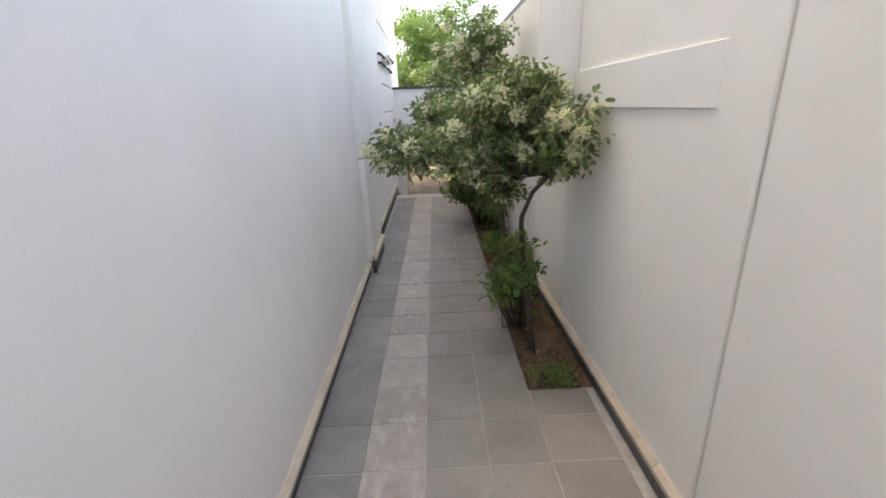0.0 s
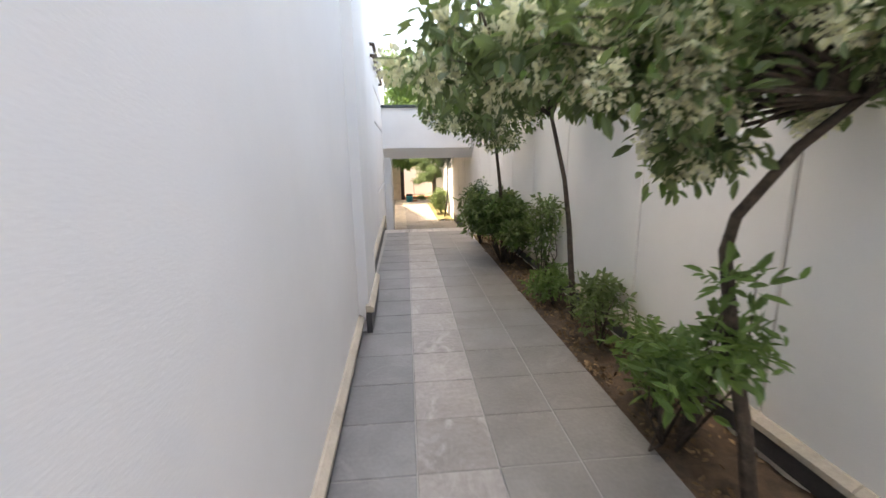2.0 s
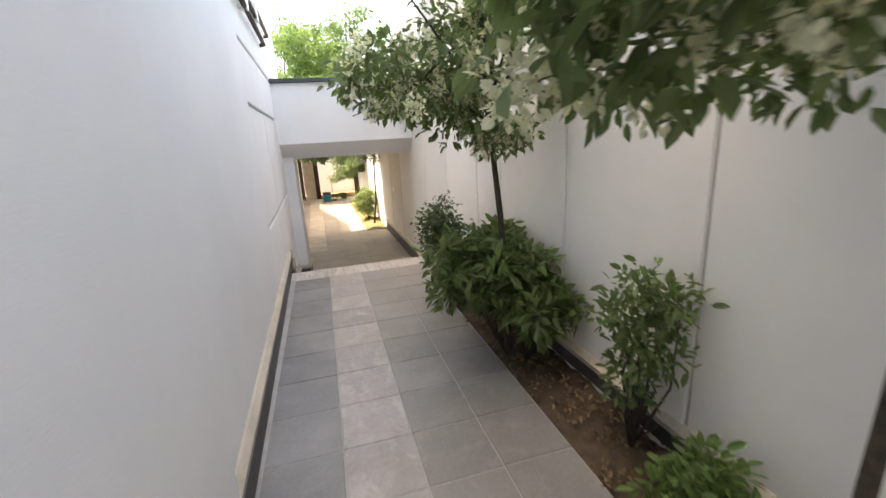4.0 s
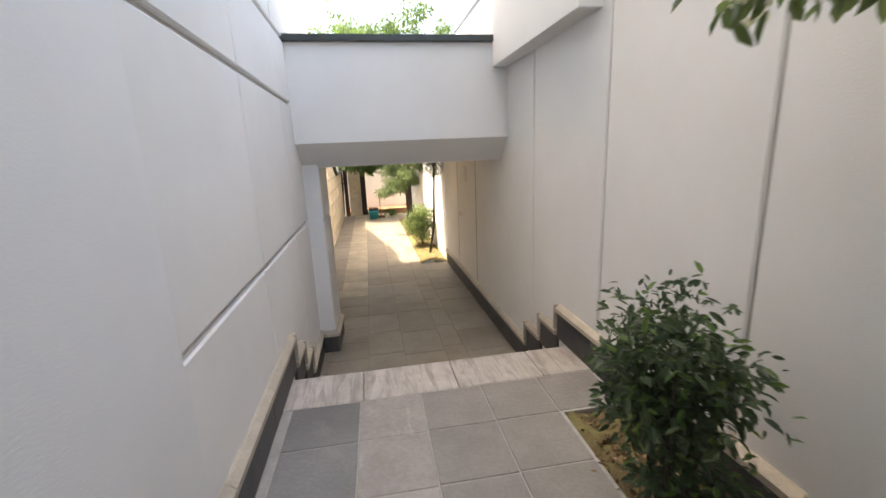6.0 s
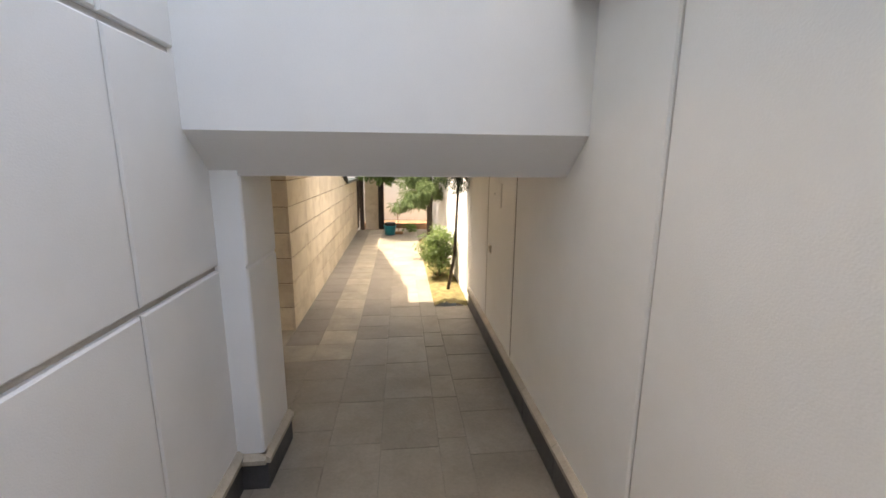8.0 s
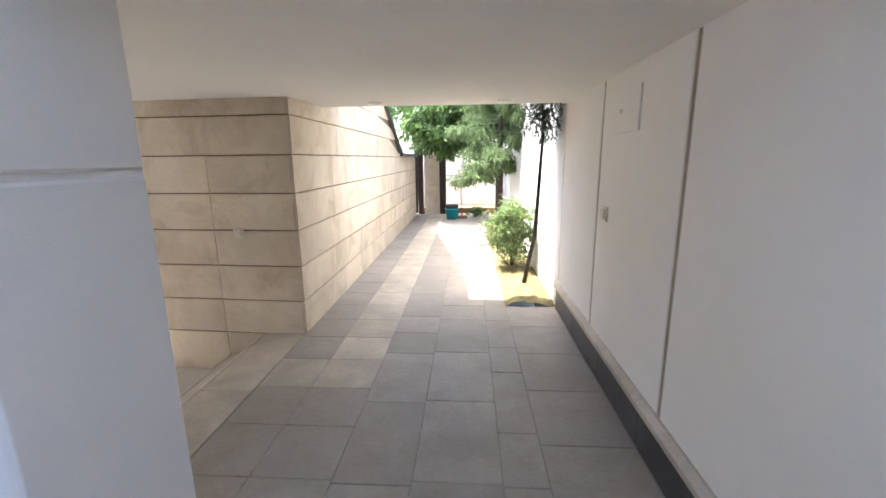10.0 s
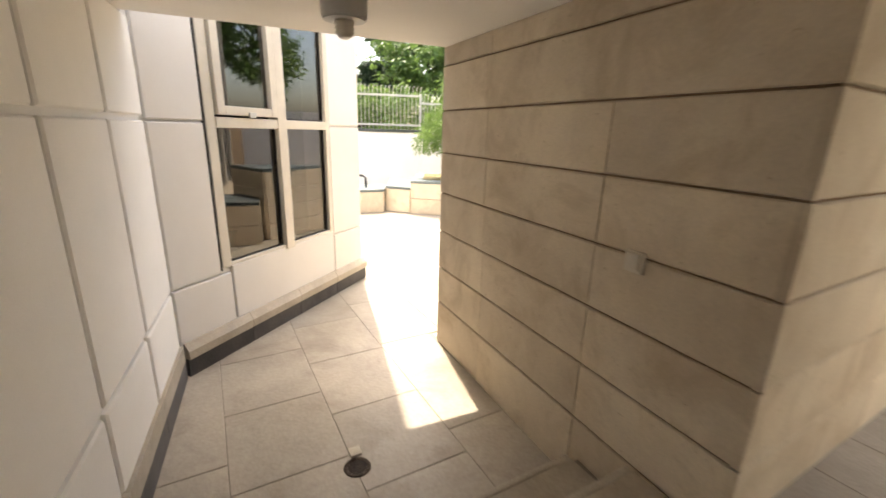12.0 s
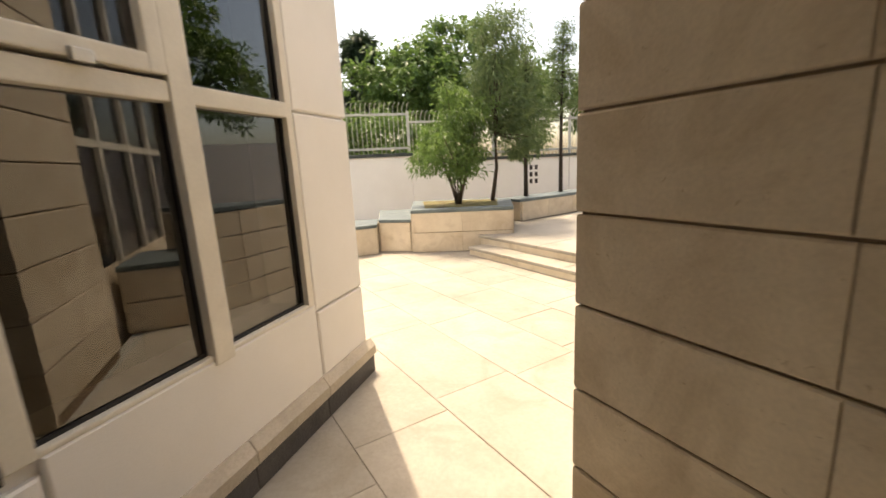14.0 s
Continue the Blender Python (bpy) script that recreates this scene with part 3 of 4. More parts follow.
for k, (x0, x1, z) in enumerate(((-1.22, -0.8645, ZL), (-1.52, -1.18, ZL - 0.185))):
    # riser browner than the beige tread: shade under the nosing put into colour
    bm = bmesh.new()
    box_into(bm, (x0 + 0.03, 11.20, -1.15), (x1, 13.2, z - 0.032))
    part("riser", bm, M_TILE_BROWN, lobby_steps)
    y = 11.20
    for w in (0.47, 0.60, 0.86):
        bm = bmesh.new()
        box_into(bm, (x0 + 0.036, y, z - 0.03), (x1, y + w - 0.003, z), 0.003)
        part("tread", bm, M_TILE_BEIGE, lobby_steps)
        # worn round nosing, its paler colour also painting the light on the edge
        bm = bmesh.new()
        box_into(bm, (x0, y, z - 0.034), (x0 + 0.034, y + w - 0.003, z + 0.001), 0.011)
        part("nosing", bm, M_CAP, lobby_steps, "worn stone edge, paled for the light it catches")
        y += w

# ---- plants ----
def leaf_cloud(name, centres, count, size, spread, material, parent, seed, droop=0.35, narrow=0.5, flat=0.7, label=""):
    """Leaves round many twig ends: each a folded blade of four faces, all of one crown in one mesh."""
    r = np.random.default_rng(seed)
    c = np.asarray(centres, float)
    pick = r.integers(0, len(c), count)
    off = r.normal(0, 1, (count, 3))
    off /= np.linalg.norm(off, axis=1)[:, None] + 1e-9
    off *= (r.random(count) ** 0.45)[:, None] * spread
    off[:, 2] *= flat
    p = c[pick] + off
    d = off / spread + r.normal(0, 0.55, (count, 3))
    d[:, 2] -= droop
    d /= np.linalg.norm(d, axis=1)[:, None] + 1e-9
    up = r.normal(0, 0.5, (count, 3)) + np.array((0, 0, 1.0))
    s = np.cross(d, up)
    s /= np.linalg.norm(s, axis=1)[:, None] + 1e-9
    n = np.cross(s, d)
    ln = (size * r.uniform(0.65, 1.25, count))[:, None]
    w = ln * narrow * r.uniform(0.8, 1.2, (count, 1))
    v = np.empty((count, 6, 3))
    v[:, 0] = p
    v[:, 1] = p + d * ln * 0.26 + s * w * 0.42 + n * w * 0.12
    v[:, 2] = p + d * ln * 0.66 + s * w * 0.42 + n * w * 0.08
    v[:, 3] = p + d * ln - n * ln * 0.10
    v[:, 4] = p + d * ln * 0.66 - s * w * 0.42 + n * w * 0.08
    v[:, 5] = p + d * ln * 0.26 - s * w * 0.42 + n * w * 0.12
    base = np.arange(count)[:, None] * 6
    f = np.concatenate([base + np.array(t) for t in ((0, 3, 2, 1), (0, 5, 4, 3))])
    me = bpy.data.meshes.new(name)
    me.from_pydata(v.reshape(-1, 3).tolist(), [], f.tolist())
    me.materials.append(material)
    ob = new(name, me)
    ob.parent = parent
    return tagged(ob, label)


def twig_points(r, centre, radii, count, hollow=0.35):
    """Twig ends spread unevenly through an ellipsoid, with gaps."""
    pts = []
    while len(pts) < count:
        p = r.normal(0, 1, 3)
        p /= np.linalg.norm(p)
        k = r.uniform(hollow, 1.0) ** 0.6 * r.uniform(0.75, 1.12)
        q = np.array(centre) + p * k * np.array(radii)
        pts.append(q)
    return pts


def limbs_into(bm, start, ends, r0, r):
    for e in ends:
        s, e = Vector(start), Vector(e)
        mid = s.lerp(e, 0.5) + Vector(r.normal(0, 0.05, 3)) + Vector((0, 0, 0.04))
        tube_into(bm, [s, mid, e], [r0, r0 * 0.65, r0 * 0.25], 5)


def privet_tree(label, trunk, crown_blobs, leaves, flowers, seed, group="privet trees in the bed", leaf=M_LEAF, size=0.065):
    """A small flowering tree: bent trunk, limbs, leaves and cream flower heads."""
    r = np.random.default_rng(seed)
    root = thing("privet_tree", label, "tree", trunk[0], group=group)
    back = root.matrix_world.inverted()
    local = [back @ Vector(p) for p in trunk]
    bm = bmesh.new()
    n = len(local)
    tube_into(bm, local, [0.028 - 0.014 * i / (n - 1) for i in range(n)], 8)
    part("trunk", bm, M_BARK, root)
    cents = []
    bm = bmesh.new()
    for centre, radii, k in crown_blobs:
        c = back @ Vector(centre)
        pts = twig_points(r, c, radii, k)
        cents += pts
        limbs_into(bm, local[-1], [c] + pts[:6], 0.011, r)
        limbs_into(bm, c, pts[6:12], 0.006, r)
    part("limb", bm, M_BARK, root)
    crown = leaf_cloud("crown", cents, leaves, size, 0.14, leaf, root, seed + 1)
    pale = [cents[i] for i in r.choice(len(cents), max(3, len(cents) // 3), replace=False)]
    leaf_cloud("young_foliage", pale, leaves // 7, size * 0.9, 0.13, M_LEAF_YOUNG, crown, seed + 2, label="fresh light green leaves")
    if flowers:
        heads = [np.array(cents[i]) + r.normal(0, 0.04, 3) + np.array((0, 0, -0.01)) for i in r.choice(len(cents), min(len(cents), flowers), replace=False)]
        leaf_cloud("blossom", heads, flowers * 110, 0.022, 0.055, M_FLOWER, crown, seed + 3, 0.0, 0.8, 1.1, "cream flower clusters")
    return root


def shrub(label, at, blobs, leaves, seed, material=M_LEAF_DARK, size=0.06, name="shrub", stems=7, narrow=0.42, young=0.12, group="shrubs in the bed"):
    r = np.random.default_rng(seed)
    root = thing(name, label, "shrub", at, group=group)
    back = root.matrix_world.inverted()
    cents = []
    bm = bmesh.new()
    for centre, radii, k in blobs:
        c = back @ Vector(centre)
        pts = twig_points(r, c, radii, k, 0.2)
        cents += pts
        limbs_into(bm, (c.x * 0.4, c.y * 0.4, 0.0), pts[:stems], 0.008, r)
    part("stem", bm, M_BARK, root)
    leaf_cloud("foliage", cents, leaves, size, 0.11, material, root, seed + 1, 0.1, narrow)
    if young:
        leaf_cloud("young_foliage", cents, int(leaves * young), size, 0.12, M_LEAF_YOUNG, root, seed + 2, 0.0, narrow, label="fresh light green leaves")
    return root


# bed beside the alley
bm = bmesh.new()
r = np.random.default_rng(3)
nx, ny = 9, 90
grid = [[bm.verts.new((0.80 + 0.105 * j / ny + (XR - 0.80 - 0.105 * j / ny) * i / nx, 2.30 + 6.22 * j / ny, -0.03 + r.normal(0, 0.012) - (0.01 if i == 0 else 0))) for j in range(ny + 1)] for i in range(nx + 1)]
for i in range(nx):
    for j in range(ny):
        f = bm.faces.new((grid[i][j], grid[i + 1][j], grid[i + 1][j + 1], grid[i][j + 1]))
        f.smooth = True
for f in bm.faces:
    f.material_index = 1 if f.calc_center_median().y > 7.95 else 0
bed_ob = part("garden_bed", bm, M_SOIL)
bed_ob.data.materials.append(M_MOSS)
tagged(bed_ob, "narrow bed of brown soil with fallen leaves", "garden bed", kind="structure")
spots = [(r.uniform(0.86, 1.24), r.uniform(2.35, 8.45), -0.015) for _ in range(260)]
ob = leaf_cloud("fallen_leaves", spots, 2600, 0.032, 0.07, M_LITTER, None, 17, 0.0, 0.6, 0.12)
tagged(ob, "dry brown fallen leaves on the soil", "leaf litter", kind="stuff")

privet_tree("privet tree with cream flowers over the bed", [(0.95, 2.79, -0.02), (0.93, 2.84, 0.28), (0.91, 2.93, 0.60), (0.885, 2.99, 0.93), (0.875, 2.95, 1.06), (0.92, 2.81, 1.28), (1.03, 2.74, 1.42)],
            [((0.50, 2.95, 1.60), (0.46, 0.38, 0.22), 46), ((0.95, 2.85, 1.58), (0.30, 0.36, 0.26), 30), ((0.05, 3.0, 1.58), (0.26, 0.26, 0.16), 14),
             ((0.70, 2.9, 1.88), (0.30, 0.32, 0.20), 16), ((0.72, 3.0, 1.28), (0.13, 0.13, 0.10), 7), ((0.88, 2.8, 1.98), (0.22, 0.2, 0.16), 10), ((1.08, 2.50, 1.70), (0.14, 0.18, 0.17), 10)], 5300, 200, 21, size=0.06)
privet_tree("privet tree with a slender bent trunk", [(1.10, 4.70, -0.02), (1.06, 4.72, 0.4), (1.02, 4.70, 0.75), (0.955, 4.67, 1.1), (0.84, 4.68, 1.55)],
            [((0.50, 4.7, 1.75), (0.50, 0.5, 0.30), 50), ((0.92, 4.8, 2.0), (0.35, 0.5, 0.4), 36), ((0.7, 4.9, 2.45), (0.45, 0.5, 0.40), 36)], 5200, 150, 31, size=0.06)
privet_tree("taller privet tree with dense dark crown", [(0.97, 6.57, -0.02), (0.955, 6.58, 0.5), (0.92, 6.57, 0.95), (0.87, 6.54, 1.3), (0.84, 6.54, 1.6)],
            [((0.88, 6.55, 1.50), (0.30, 0.25, 0.17), 18), ((0.5, 6.65, 1.78), (0.45, 0.45, 0.28), 46), ((0.88, 6.65, 1.95), (0.24, 0.30, 0.28), 14), ((0.7, 6.5, 2.4), (0.5, 0.5, 0.45), 50), ((0.88, 7.38, 1.75), (0.26, 0.20, 0.14), 30), ((0.52, 7.25, 1.80), (0.28, 0.22, 0.15), 28)], 4900, 140, 41, size=0.062)
shrub("dark green shrub with broad leaves", (1.02, 6.55, -0.02), [((0.86, 6.65, 0.58), (0.40, 0.40, 0.26), 76), ((1.07, 6.34, 0.46), (0.20, 0.22, 0.24), 26)], 3800, 51, M_LEAF, size=0.085, young=0.3)
shrub("broad-leaved green shrub along the wall", (1.10, 6.96, -0.02), [((1.08, 6.94, 0.62), (0.16, 0.20, 0.22), 38), ((1.10, 6.92, 0.30), (0.12, 0.18, 0.15), 12)], 1600, 57, M_LEAF, size=0.08, young=0.25)
shrub("upright dark shrub beside the path", (0.93, 7.72, -0.02), [((0.85, 7.76, 0.65), (0.20, 0.20, 0.25), 60), ((0.91, 7.72, 0.30), (0.13, 0.16, 0.14), 14)], 2400, 61, size=0.045)
shrub("low bright green shrub", (0.98, 3.35, -0.02), [((0.95, 3.4, 0.30), (0.16, 0.26, 0.16), 24), ((0.84, 2.88, 0.60), (0.20, 0.14, 0.08), 16), ((0.74, 3.0, 0.48), (0.14, 0.14, 0.08), 10), ((0.88, 2.9, 0.90), (0.13, 0.10, 0.08), 4)], 820, 81, M_LEAF_YOUNG, 0.07)
shrub("low bright green shrub", (1.06, 5.02, -0.02), [((1.02, 5.05, 0.16), (0.16, 0.22, 0.13), 16)], 460, 91, M_LEAF_YOUNG, 0.065)
shrub("small mixed green shrub", (1.08, 4.2, -0.02), [((1.05, 4.2, 0.30), (0.15, 0.3, 0.2), 18)], 700, 95, M_LEAF, 0.06)
shrub("open thin-stemmed shrub against the wall", (1.13, 5.58, -0.02), [((1.13, 5.56, 0.68), (0.11, 0.24, 0.24), 26), ((1.14, 5.6, 0.36), (0.08, 0.14, 0.14), 7)], 760, 97, M_LEAF, 0.055, young=0.3)
shrub("fine feathery weed at the corner of the bed", (0.92, 2.40, -0.02), [((0.98, 2.40, 0.04), (0.14, 0.09, 0.05), 12)], 700, 99, M_LEAF_YOUNG, 0.03, narrow=0.25, young=0)

# sunny bed at the end of the passage
bm = bmesh.new()
grid = [[bm.verts.new((0.80 + (XR - 0.80) * i / 9, 13.82 + 5.08 * j / 70, ZL - 0.01 + r.normal(0, 0.012) + 0.05 * math.sin(math.pi * i / 9))) for j in range(71)] for i in range(10)]
for i in range(9):
    for j in range(70):
        bm.faces.new((grid[i][j], grid[i + 1][j], grid[i + 1][j + 1], grid[i][j + 1])).smooth = True
tagged(part("garden_bed", bm, M_MOSS), "sunlit bed of mossy yellow-green soil", "garden bed", kind="structure")
shrub("round green shrub in the sunny bed", (1.0, 15.2, ZL), [((0.98, 15.25, ZL + 0.52), (0.30, 0.42, 0.42), 80)], 3000, 103, M_LEAF, 0.055, group="shrubs in the sunny bed")

shrub("low weeds at the foot of the garden wall", (0.62, 20.0, ZL), [((0.62, 20.0, ZL + 0.12), (0.25, 0.15, 0.10), 14)], 420, 107, M_LEAF_YOUNG, 0.06, group="shrubs in the sunny bed", young=0)


def conifer(label, trunk, height, reach, seed, start=0.3, needles=5000, material=M_NEEDLE, name="cypress_tree", thick=0.05, size=0.09):
    """A ragged conifer: leaning trunk, level branches, hanging sprays of needles."""
    r = np.random.default_rng(seed)
    root = thing(name, label, "tree", trunk[0], group="conifers")
    back = root.matrix_world.inverted()
    local = [back @ Vector(p) for p in trunk]
    bm = bmesh.new()
    tube_into(bm, local, [thick * (1 - 0.7 * i / (len(local) - 1)) for i in range(len(local))], 8)
    part("trunk", bm, M_BARK_DARK, root)
    cents = []
    bm = bmesh.new()
    for k in range(46):
        h = start + (1 - start) * (k / 45) ** 0.9
        j = h * (len(local) - 1)
        a = min(int(j), len(local) - 2)
        p = local[a].lerp(local[a + 1], j - a)
        ang = r.uniform(0, math.tau)
        ln = reach * (1.05 - h * 0.75) * r.uniform(0.5, 1.1)
        e = p + Vector((math.cos(ang) * ln, math.sin(ang) * ln, r.uniform(-0.15, 0.12)))
        tube_into(bm, [p, p.lerp(e, 0.5) + Vector((0, 0, 0.05)), e], [0.012, 0.008, 0.003], 4)
        cents += [p.lerp(e, q) + Vector(r.normal(0, 0.03, 3)) for q in (0.4, 0.65, 0.85, 1.0)]
    part("branch", bm, M_BARK_DARK, root)
    leaf_cloud("crown", cents, needles, size, 0.14, material, root, seed + 1, 0.8, 0.16)
    return root


conifer("ragged cypress leaning beside the white wall", [(1.06, 14.52, ZL), (1.12, 14.25, 0.05), (1.12, 14.12, 0.55), (1.13, 14.06, 1.0), (1.12, 14.15, 1.9), (1.1, 14.3, 2.8)], 3.2, 0.30, 111, 0.61, 8000, M_FAR_DARK, thick=0.026, size=0.06)
conifer("feathery cypress with hanging sprays", [(0.98, 17.2, ZL), (0.98, 17.2, 0.8), (0.96, 17.25, 2.0), (0.95, 17.2, 3.6)], 4.0, 1.1, 121, 0.26, 20000, thick=0.06, size=0.12)
conifer("feathery cypress with hanging sprays", [(1.05, 18.5, ZL), (1.03, 18.5, 1.0), (1.05, 18.55, 2.2), (1.05, 18.5, 4.0)], 4.0, 1.1, 131, 0.26, 16000, thick=0.06, size=0.12)


def broad_tree(label, at, trunk_top, blobs, leaves, seed, material=M_FAR_LEAF, size=0.12, spread=0.3, name="broadleaf_tree", thick=0.08, bark=M_BARK_DARK, narrow=0.45):
    r = np.random.default_rng(seed)
    root = thing(name, label, "tree", at, group="garden trees")
    back = root.matrix_world.inverted()
    top = back @ Vector(trunk_top)
    bm = bmesh.new()
    tube_into(bm, [Vector((0, 0, 0)), top * 0.5 + Vector((0.04, 0.03, 0)), top], [thick, thick * 0.75, thick * 0.5], 9)
    part("trunk", bm, bark, root)
    cents = []
    bm = bmesh.new()
    for centre, radii, k in blobs:
        c = back @ Vector(centre)
        pts = twig_points(r, c, radii, k)
        cents += pts
        limbs_into(bm, top, [c] + pts[:5], thick * 0.35, r)
    part("limb", bm, bark, root)
    leaf_cloud("crown", cents, leaves, size, spread, material, root, seed + 1, 0.5, narrow)
    return root


# end of the passage
broad_tree("broad-leaved tree hanging over the passage end", (-0.95, 20.9, ZL), (-0.9, 20.8, 1.5),
           [((0.0, 19.5, 1.30), (0.7, 0.5, 0.40), 50), ((-0.3, 19.6, 1.7), (0.8, 0.8, 0.7), 60), ((0.3, 20.2, 2.6), (1.3, 1.0, 1.0), 90), ((-1.2, 20.4, 3.0), (1.2, 1.0, 1.0), 60)], 14000, 141, size=0.13, spread=0.26)
solid("wall_far", (-6.0, 22.0, -1.5), (XR + 0.3, 22.3, 1.15), M_STUCCO, "white garden wall behind the passage end", "wall")
solid("flower_bed", (-0.75, 21.2, -0.7), (XR, 22.0, ZL + 0.08), M_TERRA, "reddish earth strip below the garden wall", "bed")
solid("wood_post", (-0.80, 20.45, ZL), (-0.68, 20.6, 1.1), M_WOOD, "dark wooden post at the passage end", "post", kind="thing", bevel=0.01)
solid("wood_post", (-0.28, 20.6, ZL), (-0.12, 20.75, 1.2), M_WOOD, "dark wooden post at the passage end", "post", kind="thing", bevel=0.01)
solid("stone_pier", (-0.66, 20.65, -0.7), (-0.28, 20.95, 1.2), M_STONE, "beige stone pier between dark posts", "pier")

# far garden behind the bridge
broad_tree("tall garden tree in bright leaf", (-1.5, 27, -1.4), (-1.3, 27, 3), [((-1.0, 26.5, 5.2), (2.4, 2, 2.2), 110), ((1.2, 27, 4.2), (2.2, 2, 1.9), 90), ((-2.8, 27, 3.6), (1.8, 2, 1.6), 70)], 13000, 151, M_LEAF_YOUNG, 0.20, 0.45, thick=0.16)
broad_tree("tall garden tree in bright leaf", (3.0, 29, -1.4), (3.0, 29, 3), [((2.6, 28, 5.6), (2.4, 2, 2.4), 100), ((0.6, 29, 6.2), (2.2, 2, 2.0), 70)], 9000, 161, M_FAR_LEAF, 0.20, 0.45, thick=0.16)

# ---- window ----
window = thing("window_1", "tall ivory-framed window with dark tinted panes", "window", (K.x, K.y, 0), W_TURN, kind="structure")


def bar(parent, name, a, b, mat=M_FRAME, bevel=0.006, label=""):
    bm = bmesh.new()
    box_into(bm, a, b, bevel)
    return part(name, bm, mat, parent, label)


frame_w = 0.075
bar(window, "window_frame", (WIN_S0 + 0.012, 0.0, WIN_Z0), (WIN_S0 + 0.012 + frame_w, 0.09, WIN_Z1))
bar(window, "window_frame", (WIN_S1 - 0.045, 0.0, WIN_Z0), (WIN_S1, 0.09, WIN_Z1))
bar(window, "window_frame", (WIN_S0 + 0.012 + frame_w, 0.002, WIN_Z0), (WIN_S1 - 0.045, 0.09, WIN_Z0 + 0.02))
bar(window, "mullion", (1.04, -0.012, WIN_Z0 - 0.02), (1.135, 0.09, WIN_Z1))
bar(window, "transom", (WIN_S0 + 0.087, -0.006, 0.70), (1.04, 0.085, 0.77))
bar(window, "transom", (1.135, -0.006, 0.70), (WIN_S1 - 0.045, 0.085, 0.77))
bar(window, "gasket", (WIN_S0 - 0.004, 0.006, WIN_Z0 - 0.02), (WIN_S0 + 0.012, 0.08, WIN_Z1), M_GASKET, 0.0, "black joint beside the frame")
for s0, s1, z0, z1 in ((WIN_S0 + 0.087, 1.04, WIN_Z0 + 0.02, 0.70), (1.135, WIN_S1 - 0.045, WIN_Z0 + 0.02, 0.70), (1.135, WIN_S1 - 0.045, 0.77, WIN_Z1)):
    pane = bar(window, "pane", (s0, 0.040, z0), (s1, 0.046, z1), M_GLASS, 0.0, "dark tinted glass pane")
    for a, b in (((s0, 0.03, z0), (s0 + 0.008, 0.052, z1)), ((s1 - 0.008, 0.03, z0), (s1, 0.052, z1)), ((s0, 0.03, z0), (s1, 0.052, z0 + 0.012))):
        bar(window, "gasket", a, b, M_GASKET, 0.0)
# opening sash, upper left
sash = thing("sash", "", "", (0, 0, 0))
sash.parent = window
sash.matrix_local = Matrix.Identity(4)
s0, s1, z0, z1 = WIN_S0 + 0.10, 1.035, 0.785, WIN_Z1 - 0.02
bar(sash, "sash_frame", (s0, -0.02, z0), (s0 + 0.06, 0.06, z1))
bar(sash, "sash_frame", (s1 - 0.06, -0.02, z0), (s1, 0.06, z1))
bar(sash, "sash_frame", (s0 + 0.06, -0.02, z0), (s1 - 0.06, 0.06, z0 + 0.06))
bar(sash, "sash_frame", (s0 + 0.06, -0.02, z1 - 0.06), (s1 - 0.06, 0.06, z1))
bar(sash, "pane", (s0 + 0.06, 0.02, z0 + 0.06), (s1 - 0.06, 0.026, z1 - 0.06), M_GLASS, 0.0, "dark tinted glass pane")
bar(sash, "catch", (0.74, -0.034, z0 - 0.012), (0.80, -0.016, z0 + 0.025), M_STEEL, 0.003, "small metal catch")
# room behind the panes; near-black colours stand in for its lack of light
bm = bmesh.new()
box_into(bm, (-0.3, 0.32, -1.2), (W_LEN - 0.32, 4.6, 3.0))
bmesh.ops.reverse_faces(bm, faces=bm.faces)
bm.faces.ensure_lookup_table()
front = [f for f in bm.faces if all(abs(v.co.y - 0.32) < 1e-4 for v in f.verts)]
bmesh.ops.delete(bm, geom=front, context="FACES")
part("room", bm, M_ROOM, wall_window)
room_unit = thing("cabinet", "low cabinet inside the room, coloured near black as unlit", "cabinet", (K.x, K.y, -1.19), W_TURN)
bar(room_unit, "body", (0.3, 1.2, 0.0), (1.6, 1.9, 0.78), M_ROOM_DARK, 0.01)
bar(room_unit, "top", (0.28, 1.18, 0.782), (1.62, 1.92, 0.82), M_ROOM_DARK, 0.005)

# dark glazed front on the patio side of the stair block, behind low planters
front = thing("window_2", "dark glazed front with ivory posts beside the patio", "window", kind="structure")
bm = bmesh.new()
box_into(bm, (X_GLAZED - 0.10, Y_GLAZED + 0.02, -1.2), (X_GLAZED - 0.004, 17.6, -0.30))
part("plinth", bm, M_STONE, front)
# near-black sheet behind the glass stands in for an unlit interior
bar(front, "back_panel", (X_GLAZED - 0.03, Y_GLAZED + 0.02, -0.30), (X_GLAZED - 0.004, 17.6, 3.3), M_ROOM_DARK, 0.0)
posts = [Y_GLAZED + 0.03 + 0.8 * k for k in range(5)]
for y in posts:
    bar(front, "window_frame", (X_GLAZED - 0.13, y, -0.298), (X_GLAZED - 0.05, y + 0.07, 3.3))
for y0, y1 in zip(posts, posts[1:]):
    for z0, z1 in ((-0.298, 0.735), (0.805, 3.3)):
        bar(front, "pane", (X_GLAZED - 0.085, y0 + 0.07, z0), (X_GLAZED - 0.079, y1, z1), M_GLASS, 0.0, "dark tinted glass pane")
    bar(front, "transom", (X_GLAZED - 0.12, y0 + 0.07, 0.735), (X_GLAZED - 0.05, y1, 0.805))
bar(front, "lintel", (X_GLAZED - 0.14, Y_GLAZED + 0.02, 3.302), (X_GLAZED, 17.6, 3.6), M_PANEL)

